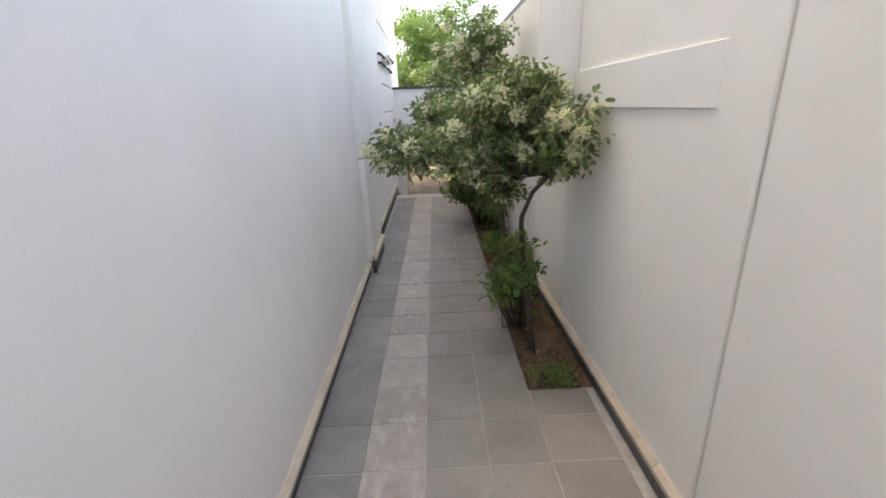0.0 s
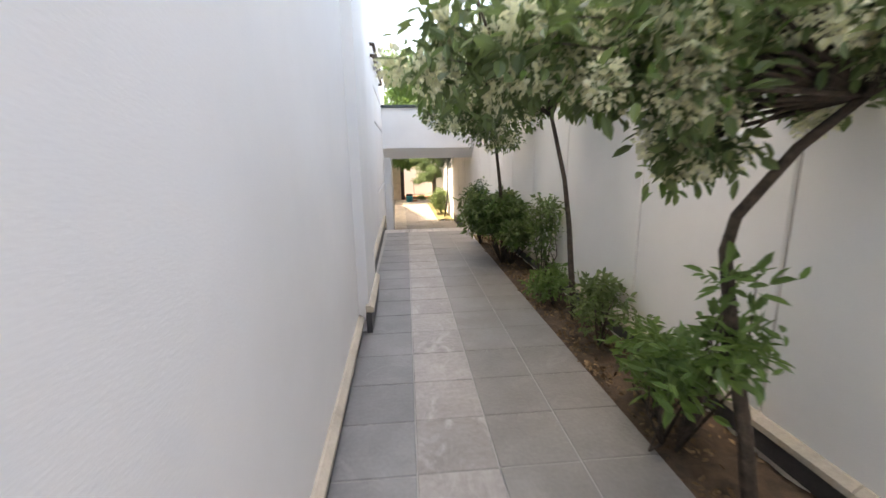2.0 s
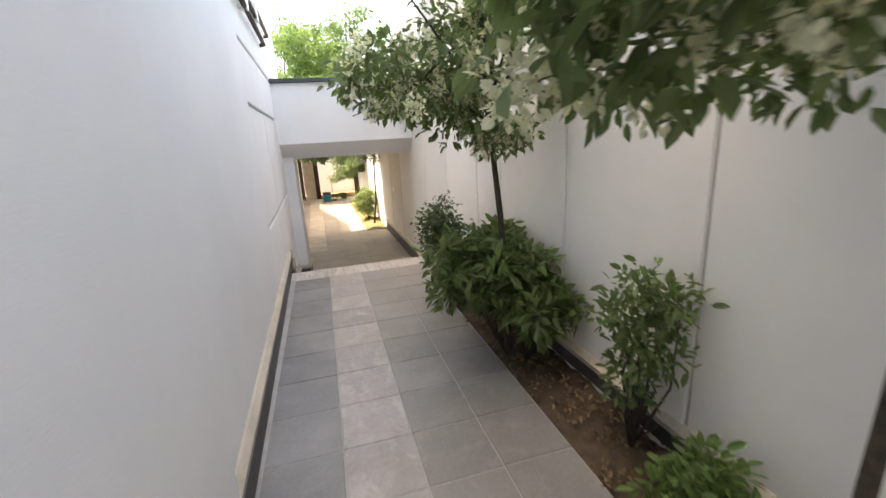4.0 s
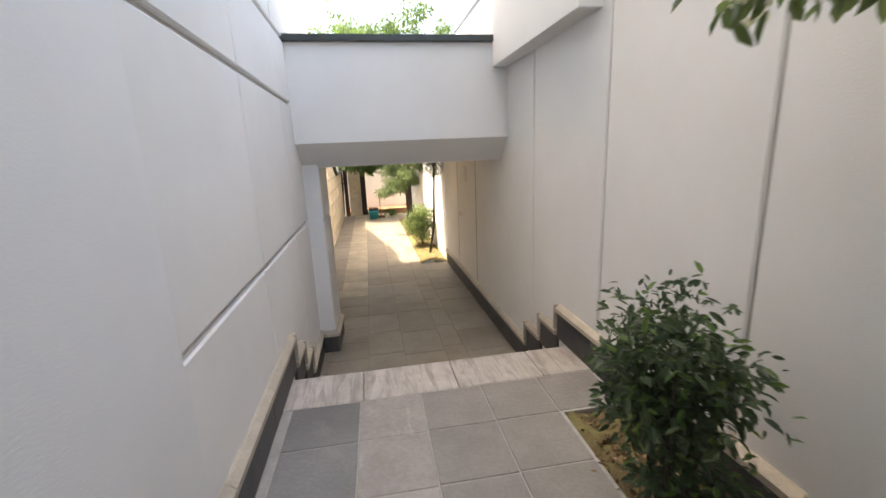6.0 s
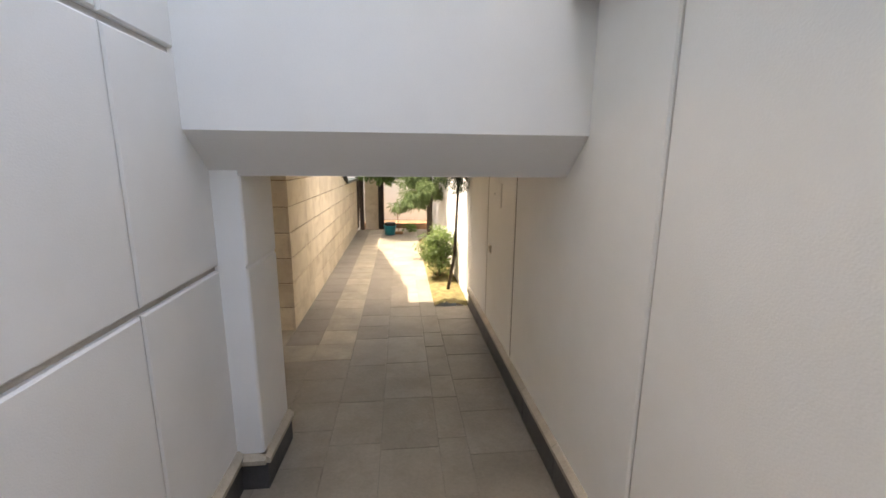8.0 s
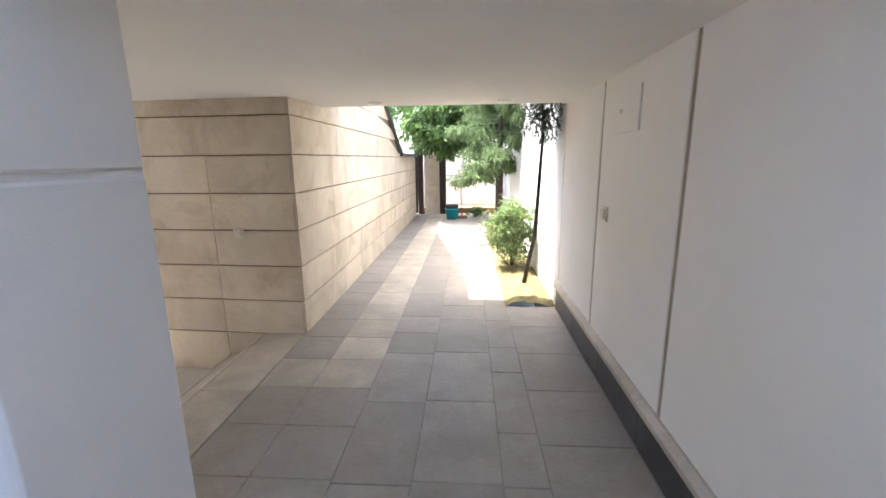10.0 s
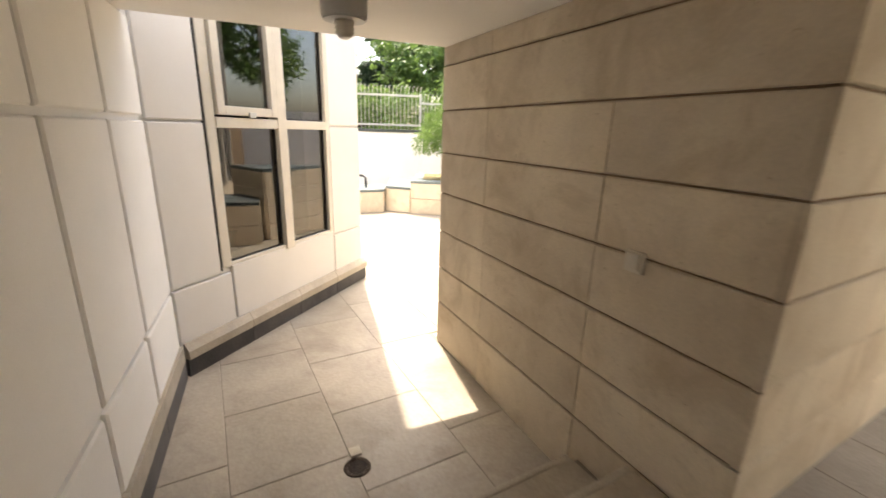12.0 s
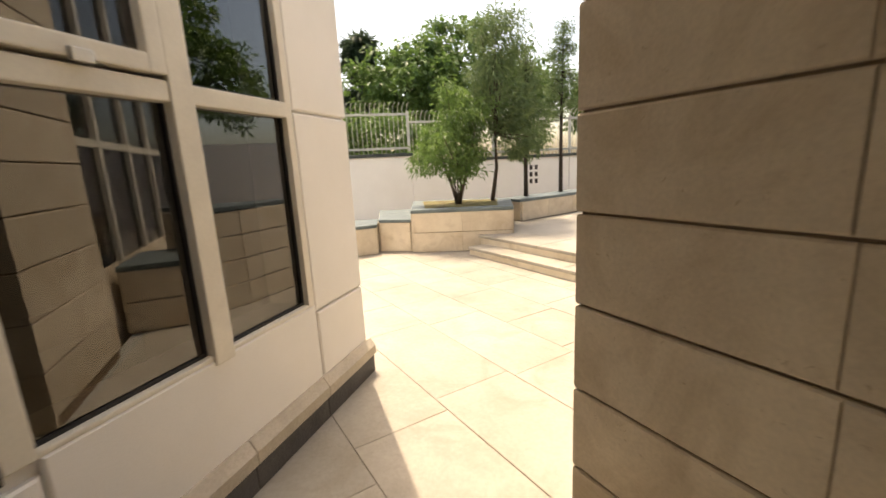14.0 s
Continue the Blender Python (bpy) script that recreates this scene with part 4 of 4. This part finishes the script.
# ---- fixtures ----
lamp = thing("ceiling_lamp", "grey cylindrical ceiling lamp with a bare screw end", "ceiling lamp", (-2.12, 12.30, CEIL))
bm = bmesh.new()
bmesh.ops.create_cone(bm, cap_ends=True, segments=32, radius1=0.085, radius2=0.095, depth=0.15, matrix=Matrix.Translation((0, 0, -0.075)))
bmesh.ops.bevel(bm, geom=[e for e in bm.edges if len(e.link_faces) == 2 and e.calc_face_angle() > 1], offset=0.006, segments=2, affect="EDGES")
part("housing", bm, M_LAMP_GREY, lamp)
bm = bmesh.new()
tube_into(bm, [(0, 0, -0.148), (0, 0, -0.16), (0, 0, -0.168), (0, 0, -0.176), (0, 0, -0.184), (0, 0, -0.192), (0, 0, -0.20), (0, 0, -0.208), (0, 0, -0.215)],
          [0.035, 0.038, 0.032, 0.038, 0.032, 0.038, 0.030, 0.026, 0.012], 20)
part("screw_socket", bm, M_STEEL, lamp)


def spot_light(x, y):
    root = thing("recessed_spotlight", "round steel recessed spotlight in the ceiling", "spotlight", (x, y, CEIL), group="ceiling spotlights")
    bm = bmesh.new()
    seg = 28
    prof = [(0.034, 0.0), (0.038, -0.008), (0.055, -0.010), (0.062, -0.001)]
    rings = [[bm.verts.new((q * math.cos(k * math.tau / seg), q * math.sin(k * math.tau / seg), z)) for k in range(seg)] for q, z in prof]
    for a, b in zip(rings, rings[1:]):
        for k in range(seg):
            bm.faces.new((a[k], a[(k + 1) % seg], b[(k + 1) % seg], b[k])).smooth = True
    ring = part("ring", bm, M_STEEL, root)
    bm = bmesh.new()
    bmesh.ops.create_uvsphere(bm, u_segments=20, v_segments=8, radius=0.034, matrix=Matrix.Diagonal((1, 1, 0.25, 1)))
    part("bulb", bm, M_LAMP_GREY, ring)
    return root


spot_light(-0.31, 13.58)
spot_light(0.735, 13.53)


def wall_switch(label, at, turn, size=0.085, cover=True):
    root = thing("wall_switch", label, "switch", at, turn)
    bm = bmesh.new()
    box_into(bm, (-size / 2, -0.012, -size / 2), (size / 2, 0.0, size / 2), 0.004)
    part("plate", bm, M_PLASTIC, root)
    bm = bmesh.new()
    box_into(bm, (-size * 0.34, -0.024, -size * 0.32), (size * 0.34, -0.010, size * 0.36), 0.004)
    part("rocker" if cover else "socket_lid", bm, M_PLASTIC, root)
    if cover:
        bm = bmesh.new()
        box_into(bm, (-size * 0.36, -0.030, size * 0.37), (size * 0.36, -0.010, size * 0.45), 0.002)
        part("hood", bm, M_PLASTIC, root)
    return root


SW = math.degrees(math.atan2(F_DIR.y, F_DIR.x))
wall_switch("ivory weatherproof switch on the stone wall", (-1.345, 13.166, 0.265), SW)
sw = wall_switch("pale hinged socket on the white wall", (XR - 0.001, 12.62, 0.48), -90, 0.09, False)
hatch = thing("wall_hatch", "white square hatch cover in the boundary wall", "hatch", (XR, 12.35, 1.05), -90)
bm = bmesh.new()
box_into(bm, (-0.14, -0.01, -0.11), (0.14, 0.001, 0.11), 0.004)
part("cover", bm, M_PANEL, hatch)
bm = bmesh.new()
box_into(bm, (-0.11, -0.018, -0.01), (-0.09, -0.008, 0.015), 0.002)
part("latch", bm, M_STEEL, hatch)

drain = thing("floor_drain", "open round floor drain with a dark rusty ring", "drain", (-2.08, 12.28, ZB))
bm = bmesh.new()
seg = 28
rings = [[bm.verts.new((q * math.cos(k * math.tau / seg), q * math.sin(k * math.tau / seg), z)) for k in range(seg)] for q, z in ((0.068, 0.002), (0.062, 0.006), (0.050, 0.004), (0.046, -0.001))]
for a, b in zip(rings, rings[1:]):
    for k in range(seg):
        bm.faces.new((a[k], a[(k + 1) % seg], b[(k + 1) % seg], b[k]))
part("ring", bm, M_BARK, drain)
# flat dark disc: the shaded depth of the drain is only coloured in
bm = bmesh.new()
bmesh.ops.create_circle(bm, cap_ends=True, segments=seg, radius=0.047, matrix=Matrix.Translation((0, 0, 0.0015)))
part("hole_shade_disc", bm, M_BARK_DARK, drain)
bm = bmesh.new()
box_into(bm, (-0.135, -0.01, 0.0005), (-0.072, 0.05, 0.012), 0.003)
part("lid", bm, M_CAP, drain, "broken piece of the drain lid")

# meter pipes on the house wall beyond the bridge
pipes = thing("wall_pipes", "two brown pipes running along the house wall", "pipes", (XL, 9.0, 2.6))
for run in ([(0.0, -1.4, 0.0), (0.05, -1.38, 0.0), (0.05, 0.82, 0.0), (0.0, 0.86, 0.0)],
            [(0.0, -1.4, 0.14), (0.05, -1.38, 0.14), (0.05, 0.24, 0.14), (0.05, 0.27, 0.25), (0.05, 1.60, 0.26), (0.0, 1.64, 0.26)]):
    bm = bmesh.new()
    tube_into(bm, run, [0.022] * len(run), 8)
    part("pipe", bm, M_BARK, pipes)
for y, z in ((-0.6, 0.07), (0.26, 0.19)):
    bm = bmesh.new()
    box_into(bm, (0.0, y - 0.05, z - 0.09), (0.075, y + 0.05, z + 0.09), 0.008)
    part("bracket", bm, M_STEEL, pipes)

# blue pot with tools at the passage end
pot = thing("plant_pot", "turquoise plastic tub with dark rim", "tub", (0.07, 19.65, ZL))
bm = bmesh.new()
seg = 24
prof = [(0.0, 0.005), (0.13, 0.0), (0.155, 0.22), (0.165, 0.225), (0.165, 0.25), (0.145, 0.25), (0.12, 0.03), (0.0, 0.03)]
rings = [[bm.verts.new((max(q, 0.001) * math.cos(k * math.tau / seg), max(q, 0.001) * math.sin(k * math.tau / seg), z)) for k in range(seg)] for q, z in prof]
for a, b in zip(rings, rings[1:]):
    for k in range(seg):
        bm.faces.new((a[k], a[(k + 1) % seg], b[(k + 1) % seg], b[k])).smooth = True
part("tub", bm, M_BLUE, pot)
bm = bmesh.new()
box_into(bm, (-0.14, -0.1, 0.24), (0.15, 0.12, 0.34), 0.03)
part("contents", bm, M_BLACK_METAL, pot)

broom = thing("garden_broom", "thin red-handled garden broom beside the tub", "broom", (0.30, 19.72, ZL))
bm = bmesh.new()
tube_into(bm, [(0.0, 0.0, 0.06), (-0.02, 0.08, 0.45), (-0.03, 0.16, 0.85)], [0.012, 0.012, 0.011], 8)
part("handle", bm, M_TERRA, broom, "reddish handle")
bm = bmesh.new()
box_into(bm, (-0.12, -0.04, 0.0), (0.12, 0.04, 0.07), 0.015)
part("head", bm, M_TERRA, broom)

# ---- patio ----
def coping_into(bm, outline, z, thick=0.05):
    prism_into(bm, outline, z, z + thick, 0.008)


def courses(parent, outline, z0, z1, rows=2):
    """Stone facing of a low wall: rows of stones along each side of the outline."""
    n = len(outline)
    for i in range(n):
        p, q = Vector(outline[i]), Vector(outline[(i + 1) % n])
        d = q - p
        m = pose(p.x, p.y, 0, 0, 0, math.degrees(math.atan2(d.y, d.x)))
        k = max(1, round(d.length / 0.85))
        h = (z1 - z0) / rows
        for row in range(rows):
            for j in range(k):
                block_stone(parent, m, d.length * j / k, d.length * (j + 1) / k, z0 + h * row, z0 + h * (row + 1), 0.03)


def low_wall(name, label, outline, z1, z0=ZP, rows=2, coping=M_COPING_BLUE, over=0.04):
    root = thing(name, label, "planter" if "planter" in name else "low wall", kind="structure")
    c = sum((Vector(p) for p in outline), Vector((0, 0))) / len(outline)
    bm = bmesh.new()
    prism_into(bm, outline, z0 - 0.1, z1 - 0.01)
    part("core", bm, M_STONE_JOINT, root)
    courses(root, outline, z0, z1, rows)
    bm = bmesh.new()
    coping_into(bm, [tuple(Vector(p) + (Vector(p) - c).normalized() * over) for p in outline], z1)
    part("coping", bm, coping, root, "blue-grey slate coping")
    return root

planter = low_wall("stone_planter", "beige stone planter with blue-grey slate coping", [(-8.01, 15.35), (-7.09, 16.6), (-8.26, 17.56), (-9.47, 16.2)], -0.30)
bm = bmesh.new()
prism_into(bm, [(-8.08, 15.62), (-7.40, 16.58), (-8.24, 17.26), (-9.15, 16.2)], -0.31, -0.242)
tagged(part("planter_soil", bm, M_MOSS), "mossy green soil filling the planter", "soil", kind="structure")
low_wall("low_stone_wall", "low beige stone wall with slate coping on the terrace", [(-7.95, 17.6), (-8.2, 20.6), (-8.75, 20.6), (-8.5, 17.6)], -0.32, -0.67, 1)
low_wall("low_stone_wall", "low beige stone wall with slate coping by the patio", [(-8.5, 15.0), (-8.12, 15.36), (-9.4, 16.1), (-9.8, 15.6)], -0.45, ZP, 1)
low_wall("stone_bench", "beige stone bench with a thick slate top", [(-8.5, 13.9), (-8.37, 14.85), (-8.95, 15.15), (-9.5, 14.2)], -0.50, ZP, 1)
low_wall("stone_planter", "low beige stone planter before the glazed front", [(-3.0, 14.88), (-3.0, 15.6), (-3.55, 15.6), (-3.60, 14.88)], -0.35, ZP, 2)
low_wall("stone_planter", "tall beige stone planter before the glazed front", [(-3.70, 15.10), (-3.2, 15.82), (-4.5, 15.82), (-3.96, 15.28)], 0.08, ZP, 4)
hand = thing("grab_rail", "black bent tube grab rail on the stone bench", "rail", (-8.75, 14.62, -0.45))
bm = bmesh.new()
tube_into(bm, [(-0.35, -0.3, 0.0), (-0.35, -0.3, 0.19), (-0.30, -0.27, 0.24), (-0.03, -0.05, 0.24), (0.02, 0.0, 0.2), (0.03, 0.01, 0.0)], [0.024] * 6, 10)
part("tube", bm, M_BLACK_METAL, hand)

terrace = thing("terrace_steps", "two cream stone steps up to a terrace", "steps", kind="structure")
for y0, y1, z in ((15.86, 16.15, -0.80), (16.15, 24.0, -0.67)):
    bm = bmesh.new()
    box_into(bm, (-7.25 if z < -0.75 else -7.9, y0 + 0.03, -1.2), (-3.11, y1 + 0.03, z - 0.045))
    part("riser", bm, M_STONE, terrace)
    x = -7.25 if z < -0.75 else -7.9
    while x < -3.2:
        n = min(x + 0.9, -3.11)
        bm = bmesh.new()
        box_into(bm, (x, y0, z - 0.045), (n - 0.005, min(y1 + 0.02, y0 + 0.64), z), 0.012)
        part("tread", bm, M_PATIO, terrace)
        x = n
solid("floor_terrace", (-9.0, 16.80, -1.2), (-3.11, 24, -0.677), M_PATIO, "cream stone terrace floor in dappled shade", "floor")

# retaining wall with a white railing
RW0, RW1 = Vector((-12.9, 11.2)), Vector((-9.0, 23.0))
R_DIR = (RW1 - RW0).normalized()
R_TURN = math.degrees(math.atan2(R_DIR.y, R_DIR.x))
R_LEN = (RW1 - RW0).length
wall_garden = thing("wall_garden", "white rendered retaining wall with dark coping", "wall", (RW0.x, RW0.y, 0), R_TURN, kind="structure")
STEP_U = 6.1
bm = bmesh.new()
box_into(bm, (-6, 0.014, -1.3), (STEP_U, 0.3, 0.66))
box_into(bm, (STEP_U, 0.014, -1.3), (R_LEN, 0.3, 0.48))
part("core", bm, M_STUCCO, wall_garden)
for u0, u1 in ((-6, -3), (-3, 0), (0, 2.5), (2.5, STEP_U), (STEP_U, 8.2), (8.2, 10.2), (10.2, R_LEN)):
    wall_panel(wall_garden, pose(0, 0.014, 0), u0, u1, -1.25, 0.66 if u1 <= STEP_U else 0.48)
bm = bmesh.new()
box_into(bm, (-6, -0.05, 0.662), (STEP_U + 0.05, 0.33, 0.73), 0.008)
box_into(bm, (STEP_U + 0.05, -0.05, 0.482), (R_LEN, 0.33, 0.55), 0.008)
part("coping", bm, M_COPING, wall_garden, "dark slate coping")
grille = thing("wall_grille", "white six-pane grille set in the garden wall", "grille", (RW0.x + R_DIR.x * 9.2, RW0.y + R_DIR.y * 9.2, 0.10), R_TURN)
# solid dark blocks stand in for the shade inside the grille openings
for i in range(2):
    for j in range(3):
        bar(grille, "opening_dark_block", (-0.10 + i * 0.14, -0.012, -0.26 + j * 0.17), (-0.02 + i * 0.14, 0.012, -0.14 + j * 0.17), M_WOOD, 0.004)
fence = thing("fence", "white metal railing with outward curved tips", "fence", (RW0.x, RW0.y, 0), R_TURN)
mesh_cache = {}
for k in range(137):
    u = -2.0 + k * 0.105
    z0 = 0.73 if u < STEP_U else 0.55
    key = z0
    if key not in mesh_cache:
        bm = bmesh.new()
        tube_into(bm, [(0, 0.14, z0), (0, 0.14, z0 + 0.86), (0, 0.10, z0 + 0.97), (0, 0.0, z0 + 1.06), (0.02, -0.10, z0 + 1.10)], [0.008] * 5, 5)
        mesh_cache[key] = mesh_of("picket", bm, M_WHITE_METAL)
    piece("picket", mesh_cache[key], fence, pose(u, 0, 0))
for z, a, b in ((0.82, -2, STEP_U), (1.58, -2, STEP_U), (0.64, STEP_U, 12.4), (1.40, STEP_U, 12.4)):
    bar(fence, "rail", (a, 0.12, z), (b, 0.16, z + 0.05), M_WHITE_METAL, 0.004)
for u in (-2, 0.7, 3.4, STEP_U, 8.2, 10.3, 12.4):
    bar(fence, "post", (u - 0.03, 0.11, 0.55 if u > STEP_U else 0.73), (u + 0.03, 0.17, 1.66 if u <= STEP_U else 1.5), M_WHITE_METAL, 0.004)

# planter trees
feathery = broad_tree("young feathery tree with many thin stems", (-8.10, 16.3, -0.25), (-8.10, 16.35, 0.2),
           [((-8.18, 16.25, 0.66), (0.68, 0.68, 0.50), 80), ((-8.1, 16.4, 1.25), (0.5, 0.5, 0.5), 36)], 7000, 201, M_LEAF_YOUNG, 0.10, 0.2, thick=0.035, bark=M_BARK, narrow=0.22)
for k in range(7):
    ang = k * math.tau / 7 + 0.3
    bm = bmesh.new()
    tube_into(bm, [(0.03 * math.cos(ang), 0.03 * math.sin(ang), 0.0), (0.12 * math.cos(ang), 0.12 * math.sin(ang), 0.35), (0.32 * math.cos(ang), 0.32 * math.sin(ang), 0.85)], [0.018, 0.014, 0.008], 6)
    part("stem", bm, M_BARK, feathery)
broad_tree("tall airy tree with fine grey-green leaves", (-8.05, 17.0, -0.25), (-8.05, 17.1, 0.9),
           [((-8.1, 17.2, 1.5), (0.7, 0.7, 0.6), 70), ((-8.1, 17.3, 2.35), (0.55, 0.55, 0.6), 50), ((-7.8, 17.4, 0.9), (0.45, 0.45, 0.4), 30)], 7500, 211, M_NEEDLE, 0.12, 0.24, thick=0.04, bark=M_BARK, narrow=0.18)
conifer("young pine with a bare lower trunk", [(-8.35, 18.1, -0.28), (-8.35, 18.1, 0.6), (-8.33, 18.1, 1.5), (-8.32, 18.1, 2.3)], 3, 0.6, 221, 0.35, 3600, name="pine_tree", thick=0.045)
conifer("young pine with a bare lower trunk", [(-8.45, 19.2, -0.28), (-8.45, 19.2, 1.0), (-8.43, 19.2, 2.0), (-8.40, 19.2, 3.0)], 4, 0.6, 231, 0.4, 3600, name="pine_tree", thick=0.045)
# trees behind the railing
broad_tree("dense bright shrub behind the railing", (-14.6, 15.5, -1.4), (-14.6, 15.5, 0.6), [((-14.6, 15.0, 1.5), (1.0, 2.2, 1.0), 110), ((-14.8, 18.0, 1.3), (1.0, 2.0, 0.9), 90)], 12000, 241, M_LEAF_YOUNG, 0.14, 0.32, thick=0.08)
broad_tree("tall plane tree in full leaf", (-17.5, 20.5, -1.4), (-17.5, 20.5, 2.2), [((-17.0, 20.3, 3.4), (1.7, 2.2, 1.7), 120), ((-17.4, 23.0, 4.0), (1.7, 2.4, 2.4), 140), ((-16.5, 25.5, 3.2), (1.7, 2.2, 1.9), 90)], 18000, 251, M_FAR_LEAF, 0.24, 0.42, thick=0.18)
broad_tree("yellow-green tree behind the railing", (-18, 15.3, -1.4), (-18, 15.3, 2.0), [((-18, 15.2, 3.0), (1.6, 2.0, 1.6), 120), ((-18, 12.2, 3.2), (1.6, 2.0, 1.8), 90)], 11000, 261, M_LEAF_YOUNG, 0.22, 0.4, thick=0.18)
conifer("dark cedar behind the garden", [(-19.5, 19.6, -1.4), (-19.5, 19.6, 2.0), (-19.5, 19.6, 4.0), (-19.5, 19.6, 5.6)], 7, 2.0, 271, 0.25, 18000, M_FAR_DARK, "cedar_tree", 0.2, 0.4)
conifer("dark cedar behind the garden", [(-20, 13.0, -1.4), (-20, 13.0, 2.0), (-20, 13.0, 4.0), (-20, 13.0, 7.2)], 7, 2.4, 281, 0.35, 9000, M_FAR_DARK, "cedar_tree", 0.2, 0.4)
broad_tree("tall plane tree in full leaf", (-14, 29, -1.4), (-14, 29, 2.2), [((-14.0, 28.5, 3.4), (2.4, 2.2, 2.2), 110), ((-10.0, 30, 3.4), (2.4, 2.4, 2.2), 110)], 12000, 291, M_FAR_LEAF, 0.24, 0.45, thick=0.18)

# ---- floor pieces, last ----
def lean(x, y):
    """The tile columns run slightly askew to the walls."""
    return x + 0.0125 * (y - 5.0)


def tile_piece(parent, x0, x1, y0, y1, z, material, gap=0.0024, askew=True):
    w, h = x1 - x0 - 2 * gap, y1 - y0 - 2 * gap
    key = ("tile", round(w, 3), round(h, 3), material.name)
    if key not in mesh_cache:
        mesh_cache[key] = slab_mesh("tile", w, h, 0.013, material)
    xm, ym = (x0 + x1) / 2, (y0 + y1) / 2
    return piece("tile", mesh_cache[key], parent, pose(lean(xm, ym) if askew else xm, ym, z - 0.013 + random.uniform(-0.0008, 0.0008), random.uniform(-0.15, 0.15), random.uniform(-0.15, 0.15), -0.7 if askew else 0))


COLS = ((-0.575, -0.205, M_TILE_BLUE), (-0.205, 0.14, M_TILE_PALE), (0.14, 0.495, M_TILE), (0.495, 0.845, M_TILE))
for x0, x1, mat in COLS:
    for k in range(-11, 19):
        tile_piece(floor_upper, x0, x1, 2.05 + 0.36 * k, 2.395 + 0.36 * k if k == 18 else 2.41 + 0.36 * k, 0.0, mat, 0.0032)
for k in range(-11, 0):
    tile_piece(floor_upper, 0.845, 1.24, 2.05 + 0.36 * k, 2.41 + 0.36 * k, 0.0, M_TILE, 0.0032)
tile_piece(floor_upper, 0.845, 1.24, 2.05, 2.30, 0.0, M_TILE, 0.0032)
tile_piece(floor_upper, 0.845, 1.20, 8.53, 8.875, 0.0, M_TILE, 0.0032)
# marble treads and risers of the stairs
for k, y in enumerate((8.88, 9.20, 9.50)):
    z = -k * RISE
    y1 = Y_STEP[k]
    xs = [XL, -0.14, 0.42, 0.95, XR] if k != 1 else [XL, 0.1, 0.7, XR]
    for a, b in zip(xs, xs[1:]):
        bm = bmesh.new()
        box_into(bm, (a + 0.002, y, z - 0.03), (b - 0.002, y1 + 0.012, z), 0.006)
        part("tread", bm, M_MARBLE, stairs)
        bm = bmesh.new()
        box_into(bm, (a + 0.002, y1 - 0.02, z - RISE), (b - 0.002, y1 - 0.002, z - 0.03))
        part("riser", bm, M_MARBLE, stairs)
# passage tiles
rng = random.Random(11)
LCOLS = ((-0.86, -0.52), (-0.52, -0.145), (-0.145, 0.205), (0.205, 0.60), (0.60, 0.80))
for c, (x0, x1) in enumerate(LCOLS):
    y = 12.33 - 0.37 * (3 if c == 0 else 6) if c < 2 else 9.82 + rng.uniform(0, 0.2)
    while y < 20.4:
        n = y + (0.37 if c < 2 else rng.choice((0.36, 0.52, 0.62)))
        pale = (c == 0 and 12.3 < y < 12.6) or (c == 1 and 12.3 < y)
        tile_piece(floor_passage, x0, x1, y, n, ZL, M_TILE_BEIGE if pale else M_TILE_BROWN, 0.0017, askew=False)
        y = n
for y in np.arange(9.9, 13.7, 0.49):
    tile_piece(floor_passage, 0.80, 1.25, float(y), min(float(y) + 0.49, 13.815), ZL, M_TILE_BROWN, 0.0017, askew=False)
for y in np.arange(9.82, 11.1, 0.45):
    tile_piece(floor_passage, -0.585, -0.52, float(y), float(y) + 0.45, ZL, M_TILE_BROWN, 0.0017, askew=False)
# lobby and patio slabs: one floor, broad stones of mixed length
rng = random.Random(23)
for y in np.arange(11.15, 15.9, 0.56):
    y = float(y)
    x = -9.6 + rng.uniform(0, 0.4)
    while x < -1.52:
        n = x + rng.choice((0.62, 0.85, 1.1))
        inside = y < 13.2
        last = -1.5 if inside else -3.11
        if x > last - 0.05:
            break
        if last - n < 0.25:
            n = last
        if not (x < -5.1 and y < 12.6):
            tile_piece(floor_lobby if inside and x > -5.0 else floor_patio, x, n, y, 13.26 if inside and n > -3.12 and y > 12.8 else y + 0.56, ZB, M_SLAB if inside and x > -4.2 else M_PATIO, 0.0015, askew=False)
        x = n
